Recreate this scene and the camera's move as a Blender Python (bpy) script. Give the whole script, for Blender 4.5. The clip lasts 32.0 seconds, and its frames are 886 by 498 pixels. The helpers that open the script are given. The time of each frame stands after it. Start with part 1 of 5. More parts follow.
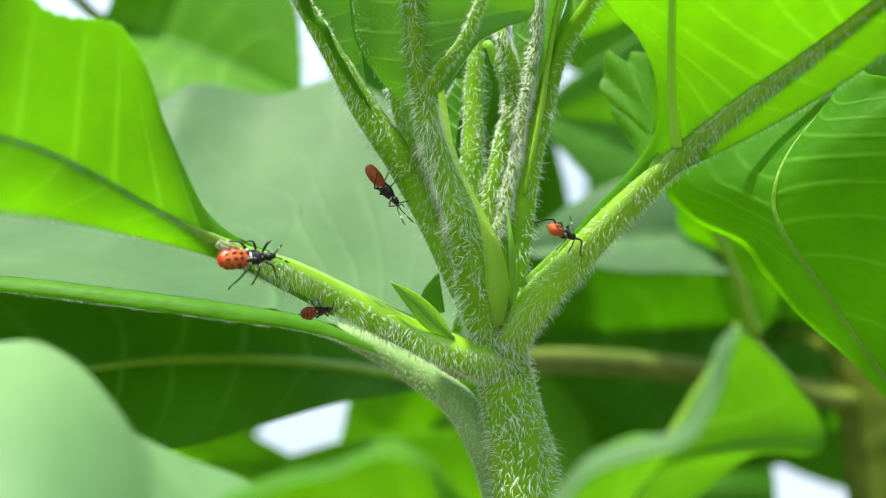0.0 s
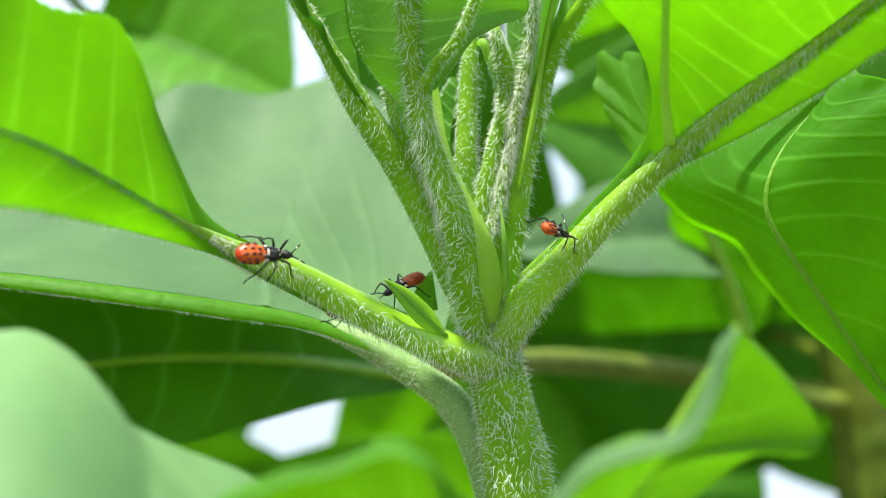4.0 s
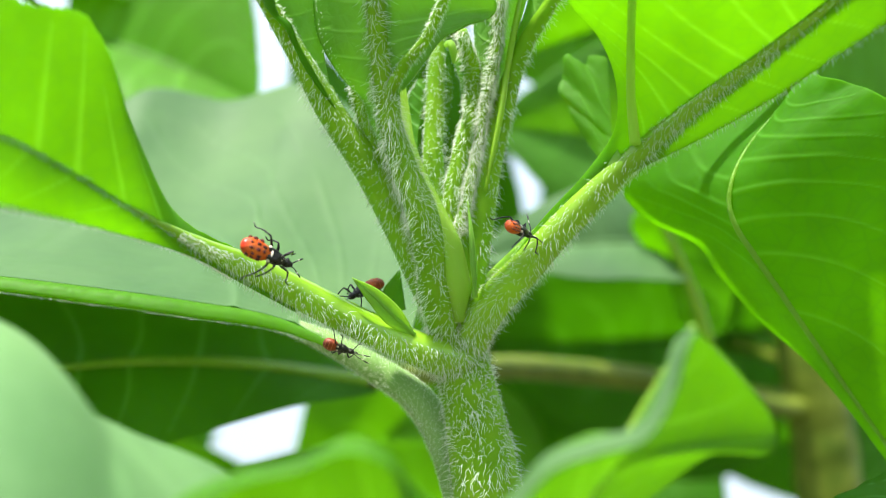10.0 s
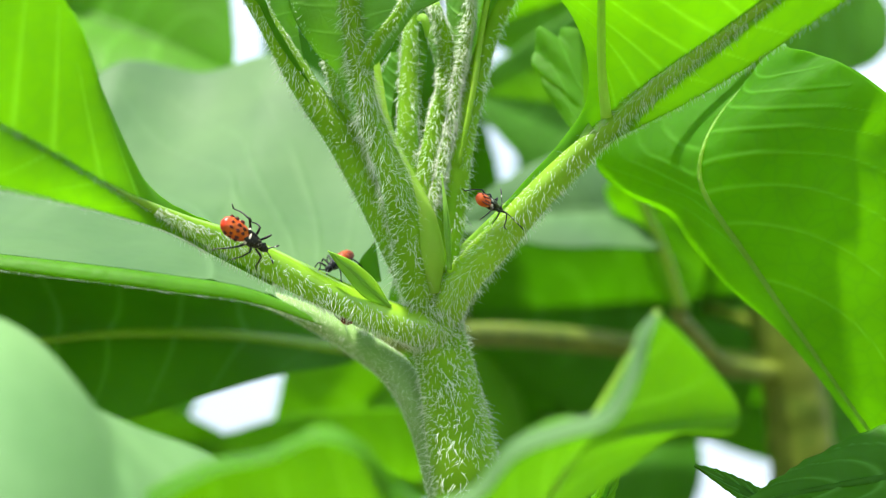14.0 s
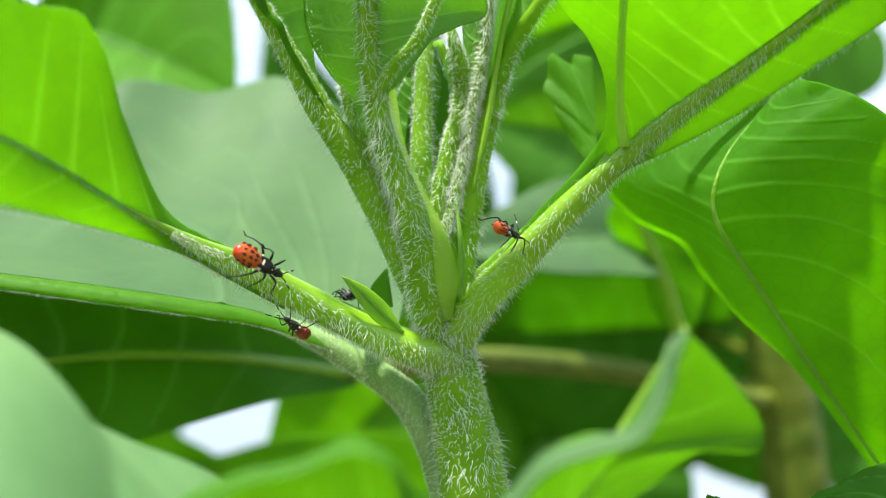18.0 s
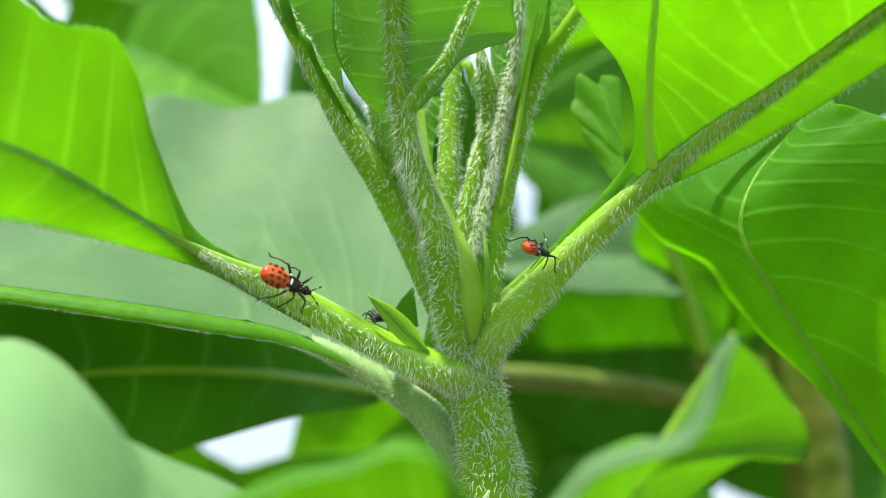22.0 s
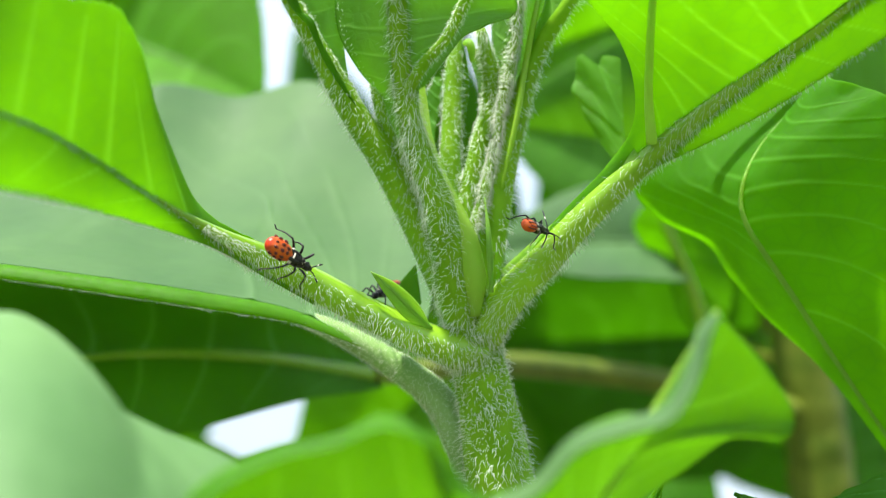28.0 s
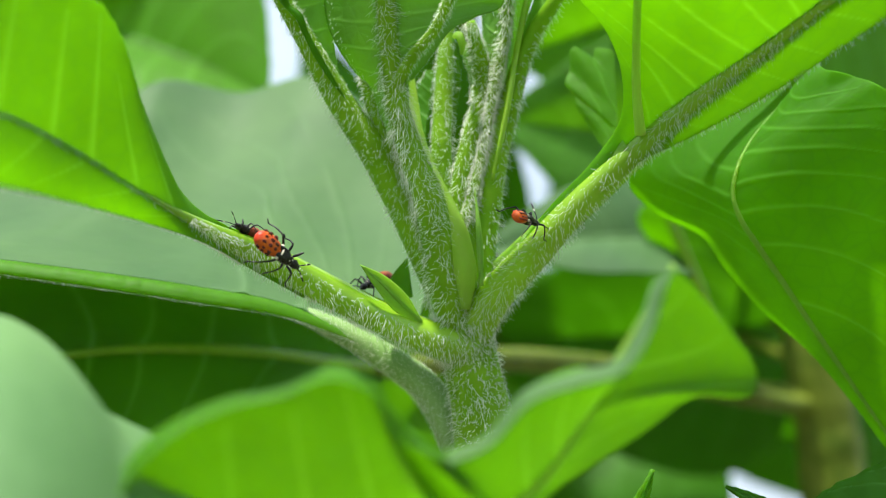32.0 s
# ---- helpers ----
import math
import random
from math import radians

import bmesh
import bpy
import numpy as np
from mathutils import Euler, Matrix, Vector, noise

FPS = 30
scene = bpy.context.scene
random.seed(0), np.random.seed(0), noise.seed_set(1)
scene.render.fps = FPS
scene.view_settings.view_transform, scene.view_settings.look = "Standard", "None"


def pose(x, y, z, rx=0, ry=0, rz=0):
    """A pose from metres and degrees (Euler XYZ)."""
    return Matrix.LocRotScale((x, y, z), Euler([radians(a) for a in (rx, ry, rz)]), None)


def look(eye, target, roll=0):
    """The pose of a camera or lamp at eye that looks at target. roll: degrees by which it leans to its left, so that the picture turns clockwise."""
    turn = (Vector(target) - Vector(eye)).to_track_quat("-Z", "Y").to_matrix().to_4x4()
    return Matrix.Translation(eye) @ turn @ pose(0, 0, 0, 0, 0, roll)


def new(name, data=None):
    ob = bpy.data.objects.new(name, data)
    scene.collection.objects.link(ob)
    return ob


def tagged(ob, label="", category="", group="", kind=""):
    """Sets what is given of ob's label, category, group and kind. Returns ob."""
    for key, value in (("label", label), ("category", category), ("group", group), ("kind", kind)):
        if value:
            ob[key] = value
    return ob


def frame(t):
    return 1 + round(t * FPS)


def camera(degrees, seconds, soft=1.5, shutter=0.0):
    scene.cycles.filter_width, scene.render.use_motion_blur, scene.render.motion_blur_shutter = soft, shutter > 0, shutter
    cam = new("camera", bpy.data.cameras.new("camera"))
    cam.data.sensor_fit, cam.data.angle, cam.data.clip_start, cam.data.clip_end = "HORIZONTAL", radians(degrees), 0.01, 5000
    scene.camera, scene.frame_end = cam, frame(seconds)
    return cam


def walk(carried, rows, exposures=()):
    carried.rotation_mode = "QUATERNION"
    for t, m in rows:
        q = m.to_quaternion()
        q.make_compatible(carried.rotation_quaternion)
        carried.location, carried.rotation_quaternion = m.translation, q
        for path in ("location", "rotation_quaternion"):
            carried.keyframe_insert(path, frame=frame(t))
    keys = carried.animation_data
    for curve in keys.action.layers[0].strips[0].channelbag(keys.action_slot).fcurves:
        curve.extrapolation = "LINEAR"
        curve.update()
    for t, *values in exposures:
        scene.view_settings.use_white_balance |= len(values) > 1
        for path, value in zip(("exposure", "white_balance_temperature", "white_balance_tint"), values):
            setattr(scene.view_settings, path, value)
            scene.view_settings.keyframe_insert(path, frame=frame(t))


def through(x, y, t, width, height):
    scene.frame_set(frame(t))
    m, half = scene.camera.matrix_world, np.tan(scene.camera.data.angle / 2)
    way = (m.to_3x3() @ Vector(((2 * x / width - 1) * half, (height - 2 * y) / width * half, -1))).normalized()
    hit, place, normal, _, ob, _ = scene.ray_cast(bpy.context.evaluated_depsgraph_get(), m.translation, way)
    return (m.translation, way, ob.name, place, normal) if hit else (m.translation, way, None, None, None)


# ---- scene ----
MM = 0.001

# ---- camera and its path ----
cam = camera(38.8, 32.0, soft=0.7)
cam.data.dof.use_dof = True
cam.data.dof.focus_distance = 0.178
cam.data.dof.aperture_fstop = 12.5
walk(cam, [
    (0, pose(0.00000, -0.18123, 1.20816, 103.000, 0.000, 0.000)),
    (0.5, pose(0.00050, -0.18222, 1.20891, 102.904, 0.097, 0.020)),
    (1, pose(0.00019, -0.18247, 1.20841, 103.031, 0.092, -0.370)),
    (1.5, pose(0.00013, -0.18225, 1.20816, 102.989, 0.046, -0.317)),
    (2, pose(0.00001, -0.18166, 1.20770, 102.974, 0.044, -0.195)),
    (2.5, pose(-0.00020, -0.18118, 1.20728, 102.992, 0.071, -0.218)),
    (3, pose(-0.00046, -0.18094, 1.20695, 103.206, -0.028, -0.333)),
    (3.5, pose(-0.00039, -0.18099, 1.20684, 103.264, -0.153, -0.360)),
    (5.5, pose(-0.00015, -0.18278, 1.20708, 103.332, -0.058, -0.817)),
    (6, pose(0.00032, -0.18150, 1.20599, 103.634, -0.077, -0.869)),
    (6.5, pose(0.00021, -0.18092, 1.20535, 103.871, -0.065, -1.069)),
    (7, pose(-0.00015, -0.18069, 1.20535, 103.965, -0.065, -1.280)),
    (7.5, pose(-0.00171, -0.18149, 1.20582, 103.752, 0.001, -1.700)),
    (8, pose(-0.00130, -0.18207, 1.20592, 103.790, 0.077, -1.796)),
    (8.5, pose(-0.00234, -0.18231, 1.20568, 103.883, 0.209, -2.095)),
    (9, pose(-0.00157, -0.18184, 1.20485, 104.321, 0.380, -2.134)),
    (9.5, pose(-0.00163, -0.18199, 1.20500, 104.121, 0.521, -2.198)),
    (10, pose(-0.00156, -0.18181, 1.20423, 104.010, 0.324, -2.230)),
    (10.5, pose(-0.00134, -0.18131, 1.20342, 103.958, 0.459, -2.192)),
    (11, pose(-0.00192, -0.18200, 1.20258, 102.575, 0.684, -2.497)),
    (11.5, pose(-0.00013, -0.18197, 1.20369, 102.563, 0.870, -2.501)),
    (12, pose(-0.00128, -0.18363, 1.20408, 102.571, 0.771, -2.718)),
    (12.5, pose(-0.00175, -0.18382, 1.20485, 102.354, 0.889, -2.966)),
    (13, pose(-0.00250, -0.18409, 1.20512, 102.319, 0.774, -3.148)),
    (13.5, pose(-0.00112, -0.18411, 1.20515, 102.349, 0.949, -3.200)),
    (14, pose(-0.00104, -0.18427, 1.20486, 102.370, 0.990, -3.068)),
    (14.5, pose(-0.00262, -0.18450, 1.20509, 102.239, 1.107, -3.453)),
    (16.5, pose(-0.00332, -0.18439, 1.20536, 102.656, 0.922, -3.814)),
    (17, pose(-0.00553, -0.18450, 1.20480, 102.666, 0.757, -4.009)),
    (17.5, pose(-0.00529, -0.18347, 1.20543, 102.822, 0.686, -3.960)),
    (18, pose(-0.00582, -0.18361, 1.20585, 103.299, 0.399, -4.094)),
    (18.5, pose(-0.00583, -0.18439, 1.20690, 105.035, 0.260, -4.190)),
    (19, pose(-0.00513, -0.18462, 1.20650, 105.112, 0.334, -4.032)),
    (19.5, pose(-0.00588, -0.18480, 1.20664, 104.769, 0.436, -3.747)),
    (20, pose(-0.00545, -0.18476, 1.20690, 104.562, 0.146, -3.559)),
    (20.5, pose(-0.00419, -0.18405, 1.20659, 104.769, 0.024, -3.145)),
    (21, pose(-0.00459, -0.18340, 1.20713, 104.384, -0.006, -3.471)),
    (21.5, pose(-0.00578, -0.18330, 1.20792, 103.932, -0.223, -3.213)),
    (22, pose(-0.00677, -0.18361, 1.20703, 103.853, -0.369, -3.351)),
    (22.5, pose(-0.00405, -0.18381, 1.20661, 103.723, -0.379, -2.643)),
    (23, pose(-0.00335, -0.18376, 1.20626, 103.552, -0.302, -2.738)),
    (23.5, pose(-0.00380, -0.18386, 1.20635, 103.257, -0.302, -2.862)),
    (24, pose(-0.00483, -0.18407, 1.20639, 103.231, -0.122, -2.939)),
    (24.5, pose(-0.00509, -0.18406, 1.20635, 103.218, -0.105, -3.134)),
    (25, pose(-0.00638, -0.18356, 1.20474, 103.628, 0.144, -3.433)),
    (25.5, pose(-0.00383, -0.18394, 1.20493, 103.758, 0.190, -2.943)),
    (27.5, pose(-0.00569, -0.18405, 1.20246, 104.280, 0.111, -3.133)),
    (28, pose(-0.00658, -0.18405, 1.20269, 104.073, -0.137, -3.115)),
    (28.5, pose(-0.00598, -0.18451, 1.20509, 103.472, -0.115, -2.980)),
    (29, pose(-0.00630, -0.18473, 1.20548, 103.156, -0.224, -3.145)),
    (29.5, pose(-0.00672, -0.18453, 1.20609, 103.028, -0.297, -3.470)),
    (30, pose(-0.00700, -0.18396, 1.20536, 103.100, -0.392, -3.336)),
    (30.5, pose(-0.00587, -0.18417, 1.20461, 103.233, -0.512, -3.128)),
    (31, pose(-0.00468, -0.18426, 1.20385, 103.343, -0.392, -2.817)),
    (31.5, pose(-0.00245, -0.18427, 1.20323, 103.598, -0.304, -2.121)),
    (32, pose(-0.00135, -0.18390, 1.20198, 103.995, -0.177, -1.930)),
], exposures=[(0, 1.23), (3, 1.25), (6, 1.33), (9, 1.41), (13, 1.42), (19, 1.18), (21, 1.21), (25, 1.35), (28, 1.28), (30, 1.10), (32, 1.01)])

# ---- sky, sun, exposure ----
world = bpy.data.worlds.new("sky")
scene.world = world
world.use_nodes = True
wn = world.node_tree.nodes
wl = world.node_tree.links
sky = wn.new("ShaderNodeTexSky")
sky.sky_type = "NISHITA"
sky.sun_disc = False
sky.sun_elevation = radians(67.5)
sky.sun_rotation = radians(-142)
sky.air_density = 1.0
sky.dust_density = 4.0
# thin bright cloud over most of the sky
cloud = wn.new("ShaderNodeTexNoise")
cloud.inputs["Scale"].default_value, cloud.inputs["Detail"].default_value = 2.2, 5
veil = wn.new("ShaderNodeValToRGB")
veil.color_ramp.elements[0].position, veil.color_ramp.elements[0].color = 0.4, (0.6, 0.6, 0.6, 1)
veil.color_ramp.elements[1].position, veil.color_ramp.elements[1].color = 0.62, (0.95, 0.95, 0.95, 1)
wl.new(cloud.outputs["Fac"], veil.inputs[0])
haze = wn.new("ShaderNodeMix")
haze.data_type = "RGBA"
haze.inputs[7].default_value = (8.6, 10.2, 11.8, 1)
wl.new(veil.outputs[0], haze.inputs[0])
wl.new(sky.outputs[0], haze.inputs[6])
wl.new(haze.outputs[2], wn["Background"].inputs[0])
wn["Background"].inputs[1].default_value = 0.062
sun_data = bpy.data.lights.new("sun", "SUN")
sun_data.energy = 5.0
sun_data.angle = radians(2.5)
sun_data.color = (1.0, 0.95, 0.86)
sun = new("sun", sun_data)
sun.matrix_world = look((-0.75, -0.95, 4.2), (0, 0, 1.25))


# ---- materials ----
def shader(name):
    m = bpy.data.materials.new(name)
    m.use_nodes = True
    n, l = m.node_tree.nodes, m.node_tree.links
    return m, n, l, n["Principled BSDF"], n["Material Output"]


def ramp(n, l, src, stops):
    r = n.new("ShaderNodeValToRGB")
    r.color_ramp.elements[0].position, r.color_ramp.elements[0].color = stops[0][0], (*stops[0][1], 1)
    r.color_ramp.elements[1].position, r.color_ramp.elements[1].color = stops[-1][0], (*stops[-1][1], 1)
    for p, c in stops[1:-1]:
        e = r.color_ramp.elements.new(p)
        e.color = (*c, 1)
    l.new(src, r.inputs[0])
    return r.outputs[0]


def noise_node(n, l, scale, detail=4, rough=0.55):
    c = n.new("ShaderNodeTexCoord")
    t = n.new("ShaderNodeTexNoise")
    t.inputs["Scale"].default_value, t.inputs["Detail"].default_value, t.inputs["Roughness"].default_value = scale, detail, rough
    l.new(c.outputs["Object"], t.inputs["Vector"])
    return t.outputs["Fac"]


def leaf_material(name, dark, light, glow, through=0.5, rough=0.5, net=420.0, spec=0.5, vein_gain=0.4, net_gain=0.42, relief=0.5):
    """A leaf blade: mottled skin with a net of fine veins; light passes through it."""
    m, n, l, b, out = shader(name)
    col = ramp(n, l, noise_node(n, l, 45, 5), [(0.3, dark), (0.7, light)])
    c = n.new("ShaderNodeTexCoord")
    v = n.new("ShaderNodeTexVoronoi")
    v.feature = "DISTANCE_TO_EDGE"
    v.inputs["Scale"].default_value = net
    l.new(c.outputs["Object"], v.inputs["Vector"])
    vein = ramp(n, l, v.outputs["Distance"], [(0.0, (1, 1, 1)), (0.12, (0, 0, 0))])
    mix = n.new("ShaderNodeMix")
    mix.data_type = "RGBA"
    mix.inputs[7].default_value = (*[min(1, x * 1.5 + 0.02) for x in light], 1)
    scaled = n.new("ShaderNodeMath")
    scaled.operation = "MULTIPLY"
    scaled.inputs[1].default_value = net_gain
    l.new(vein, scaled.inputs[0])
    att = n.new("ShaderNodeAttribute")
    att.attribute_name = "vein"
    l.new(scaled.outputs[0], mix.inputs[0])
    l.new(col, mix.inputs[6])
    ribbed = n.new("ShaderNodeMix")
    ribbed.data_type = "RGBA"
    ribbed.inputs[7].default_value = (*[min(0.7, x * 1.9 + 0.05) for x in light], 1)
    half = n.new("ShaderNodeMath")
    half.operation = "MULTIPLY"
    half.inputs[1].default_value = vein_gain
    l.new(att.outputs["Fac"], half.inputs[0])
    l.new(half.outputs[0], ribbed.inputs[0])
    l.new(mix.outputs[2], ribbed.inputs[6])
    l.new(ribbed.outputs[2], b.inputs["Base Color"])
    b.inputs["Roughness"].default_value = rough
    b.inputs["Specular IOR Level"].default_value = spec
    bump = n.new("ShaderNodeBump")
    bump.inputs["Strength"].default_value = relief
    bump.inputs["Distance"].default_value = 0.0006
    both = n.new("ShaderNodeMath")
    both.operation = "MULTIPLY_ADD"
    both.inputs[1].default_value = 1.2
    l.new(noise_node(n, l, 260, 4), both.inputs[0])
    l.new(v.outputs["Distance"], both.inputs[2])
    l.new(both.outputs[0], bump.inputs["Height"])
    l.new(bump.outputs[0], b.inputs["Normal"])
    tr = n.new("ShaderNodeBsdfTranslucent")
    thick = ramp(n, l, noise_node(n, l, 70, 5), [(0.3, [x * 0.8 for x in glow]), (0.7, glow)])
    gm = n.new("ShaderNodeMix")
    gm.data_type = "RGBA"
    gm.blend_type = "MULTIPLY"
    gm.inputs[7].default_value = (0.75, 0.8, 0.7, 1)
    l.new(scaled.outputs[0], gm.inputs[0])
    l.new(thick, gm.inputs[6])
    gr = n.new("ShaderNodeMix")
    gr.data_type = "RGBA"
    gr.inputs[7].default_value = (*[min(0.95, x * 1.15 + 0.12) for x in glow], 1)
    l.new(half.outputs[0], gr.inputs[0])
    l.new(gm.outputs[2], gr.inputs[6])
    l.new(gr.outputs[2], tr.inputs["Color"])
    ms = n.new("ShaderNodeMixShader")
    ms.inputs[0].default_value = through
    l.new(b.outputs[0], ms.inputs[1])
    l.new(tr.outputs[0], ms.inputs[2])
    l.new(ms.outputs[0], out.inputs["Surface"])
    return m


def skin_material(name, dark, light, rough=0.45, scale=120.0, through=0.0, glow=(0, 0, 0), bump_d=0.0003, coat=0.0):
    """A stem or petiole: streaky skin, a little juice behind it."""
    m, n, l, b, out = shader(name)
    col = ramp(n, l, noise_node(n, l, scale, 6, 0.65), [(0.3, dark), (0.7, light)])
    l.new(col, b.inputs["Base Color"])
    b.inputs["Roughness"].default_value = rough
    b.inputs["Specular IOR Level"].default_value = 0.5 if coat else 0.2
    b.inputs["Coat Weight"].default_value = coat
    b.inputs["Coat Roughness"].default_value = 0.2
    bump = n.new("ShaderNodeBump")
    bump.inputs["Strength"].default_value = 0.5
    bump.inputs["Distance"].default_value = bump_d
    l.new(noise_node(n, l, scale * 6, 5), bump.inputs["Height"])
    l.new(bump.outputs[0], b.inputs["Normal"])
    if through:
        tr = n.new("ShaderNodeBsdfTranslucent")
        tr.inputs["Color"].default_value = (*glow, 1)
        ms = n.new("ShaderNodeMixShader")
        ms.inputs[0].default_value = through
        l.new(b.outputs[0], ms.inputs[1])
        l.new(tr.outputs[0], ms.inputs[2])
        l.new(ms.outputs[0], out.inputs["Surface"])
    return m


LEAF_YOUNG = leaf_material("young_leaf", (0.06, 0.19, 0.01), (0.095, 0.27, 0.016), (0.43, 0.76, 0.022), 0.66, 0.5, 420.0, 0.25, 0.38, 0.42, 0.25)
LEAF_MID = leaf_material("grown_leaf", (0.05, 0.17, 0.015), (0.08, 0.23, 0.025), (0.42, 0.74, 0.03), 0.6, 0.5, 380.0, 0.3)
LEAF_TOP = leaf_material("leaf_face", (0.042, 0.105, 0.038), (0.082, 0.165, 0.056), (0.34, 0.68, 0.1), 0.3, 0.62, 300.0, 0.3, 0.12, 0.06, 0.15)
# lighter copy of leaf_face: sunlight on the front leaf is put into its colour
LEAF_TOP_SUNLIT = leaf_material("sunlit_leaf_face", (0.08, 0.18, 0.062), (0.14, 0.265, 0.1), (0.34, 0.68, 0.1), 0.25, 0.62, 300.0, 0.3, 0.15, 0.06, 0.15)
LEAF_OLD = leaf_material("old_leaf", (0.032, 0.13, 0.005), (0.05, 0.18, 0.008), (0.3, 0.62, 0.014), 0.55, 0.5, 300.0, 0.2, 0.5)
LEAF_SHADE = leaf_material("shaded_leaf", (0.04, 0.15, 0.006), (0.06, 0.2, 0.01), (0.43, 0.8, 0.018), 0.68, 0.62, 330.0, 0.15, 0.42, 0.42, 0.2)
LEAF_BUD = leaf_material("bud_leaf", (0.11, 0.28, 0.035), (0.17, 0.36, 0.06), (0.46, 0.8, 0.1), 0.55, 0.5, 600.0, 0.5, 0.35)
LEAF_BRACT = leaf_material("bract_leaf", (0.18, 0.38, 0.04), (0.26, 0.47, 0.08), (0.62, 0.88, 0.15), 0.6, 0.5, 700.0, 0.5, 0.2)
STEM = skin_material("stem_skin", (0.125, 0.3, 0.008), (0.255, 0.48, 0.022), 0.42, 160.0, 0.3, (0.5, 0.82, 0.05))
PETIOLE = skin_material("petiole_skin", (0.18, 0.38, 0.012), (0.31, 0.54, 0.035), 0.22, 140.0, 0.3, (0.5, 0.82, 0.05), 0.00007, 0.45)
RIB = skin_material("rib_skin", (0.22, 0.42, 0.04), (0.34, 0.55, 0.1), 0.45, 140.0, 0.6, (0.8, 0.97, 0.3), 0.0001)
PALE_PETIOLE = skin_material("pale_petiole_skin", (0.2, 0.36, 0.1), (0.28, 0.44, 0.16), 0.5, 140.0, 0.2, (0.4, 0.7, 0.2))
OLD_STEM = skin_material("old_stem_skin", (0.045, 0.09, 0.006), (0.16, 0.2, 0.025), 0.4, 110.0)
HAIR = skin_material("hair", (0.88, 0.93, 0.78), (0.95, 0.98, 0.9), 0.3, 400.0, 0.5, (0.95, 0.98, 0.88))
SOIL = skin_material("soil", (0.05, 0.05, 0.02), (0.12, 0.13, 0.06), 0.9, 3.0, bump_d=0.02)


# ---- building helpers ----
def spline(points, n):
    """n points along a centripetal Catmull-Rom curve through the points."""
    p = np.array(points, float)
    p = np.vstack([2 * p[0] - p[1], p, 2 * p[-1] - p[-2]])
    seg = len(p) - 3
    k = np.concatenate([[0], np.cumsum(np.maximum(1e-3, np.linalg.norm(np.diff(p, axis=0), axis=1)) ** 0.5)])
    out = []
    for s_ in np.linspace(0, seg, n):
        i = min(int(s_), seg - 1)
        (a, b, c, d), (ka, kb, kc, kd) = p[i:i + 4], k[i:i + 4]
        t = kb + (kc - kb) * (s_ - i)
        a1 = (a * (kb - t) + b * (t - ka)) / (kb - ka)
        a2 = (b * (kc - t) + c * (t - kb)) / (kc - kb)
        a3 = (c * (kd - t) + d * (t - kc)) / (kd - kc)
        b1 = (a1 * (kc - t) + a2 * (t - ka)) / (kc - ka)
        b2 = (a2 * (kd - t) + a3 * (t - kb)) / (kd - kb)
        out.append((b1 * (kc - t) + b2 * (t - kb)) / (kc - kb))
    return np.array(out)


def rsm(values, n):
    return np.interp(np.linspace(0, 1, n), np.linspace(0, 1, len(values)), values)


def frames_along(c):
    """Tangent, side and up along a curve, without twist."""
    t = np.gradient(c, axis=0)
    t /= np.linalg.norm(t, axis=1)[:, None] + 1e-12
    s = np.zeros_like(c)
    v = np.cross(t[0], (0, 0, 1.0))
    if np.linalg.norm(v) < 0.2:
        v = np.cross(t[0], (0, 1.0, 0))
    for i in range(len(c)):
        v = v - t[i] * (v @ t[i])
        v /= np.linalg.norm(v)
        s[i] = v
    return t, s, np.cross(s, t)


def mesh_of(name, verts, faces, material, smooth=True):
    me = bpy.data.meshes.new(name)
    me.from_pydata([tuple(v) for v in verts], [], faces)
    if smooth:
        me.polygons.foreach_set("use_smooth", [True] * len(me.polygons))
    for mat in (material if isinstance(material, (list, tuple)) else [material]):
        me.materials.append(mat)
    me.update()
    return me


def part(name, mesh, parent, label="", kind=""):
    if parent.parent is not None and parent.parent.parent is not None:
        parent = parent.parent
    ob = new(name, mesh)
    ob.parent = parent
    return tagged(ob, label, kind=kind)


def tube_data(points, radii, n=40, k=14, rough=0.0, ribs=0, rib_depth=0.0, flat=1.0):
    """Vertices (metres) and faces of a tapered tube through points (mm), with ribs along it."""
    c = spline(points, n)
    r = rsm(radii, n)
    t, s, u = frames_along(c)
    verts, faces = [], []
    for i in range(n):
        for j in range(k):
            a = 2 * math.pi * j / k
            rr = r[i] * (1 + rib_depth * math.cos(ribs * a) + rough * noise.noise(Vector(c[i] * 0.15) + Vector((j * 0.9, 0, 0))))
            verts.append((c[i] + s[i] * math.cos(a) * rr * flat + u[i] * math.sin(a) * rr) * MM)
    for i in range(n - 1):
        for j in range(k):
            a, b = i * k + j, i * k + (j + 1) % k
            faces.append((a, b, b + k, a + k))
    faces.append(tuple(range(k))[::-1])
    faces.append(tuple((n - 1) * k + j for j in range(k)))
    return verts, faces


def tube(name, points, radii, material, n=40, k=14, **kw):
    return mesh_of(name, *tube_data(points, radii, n, k, **kw), material)


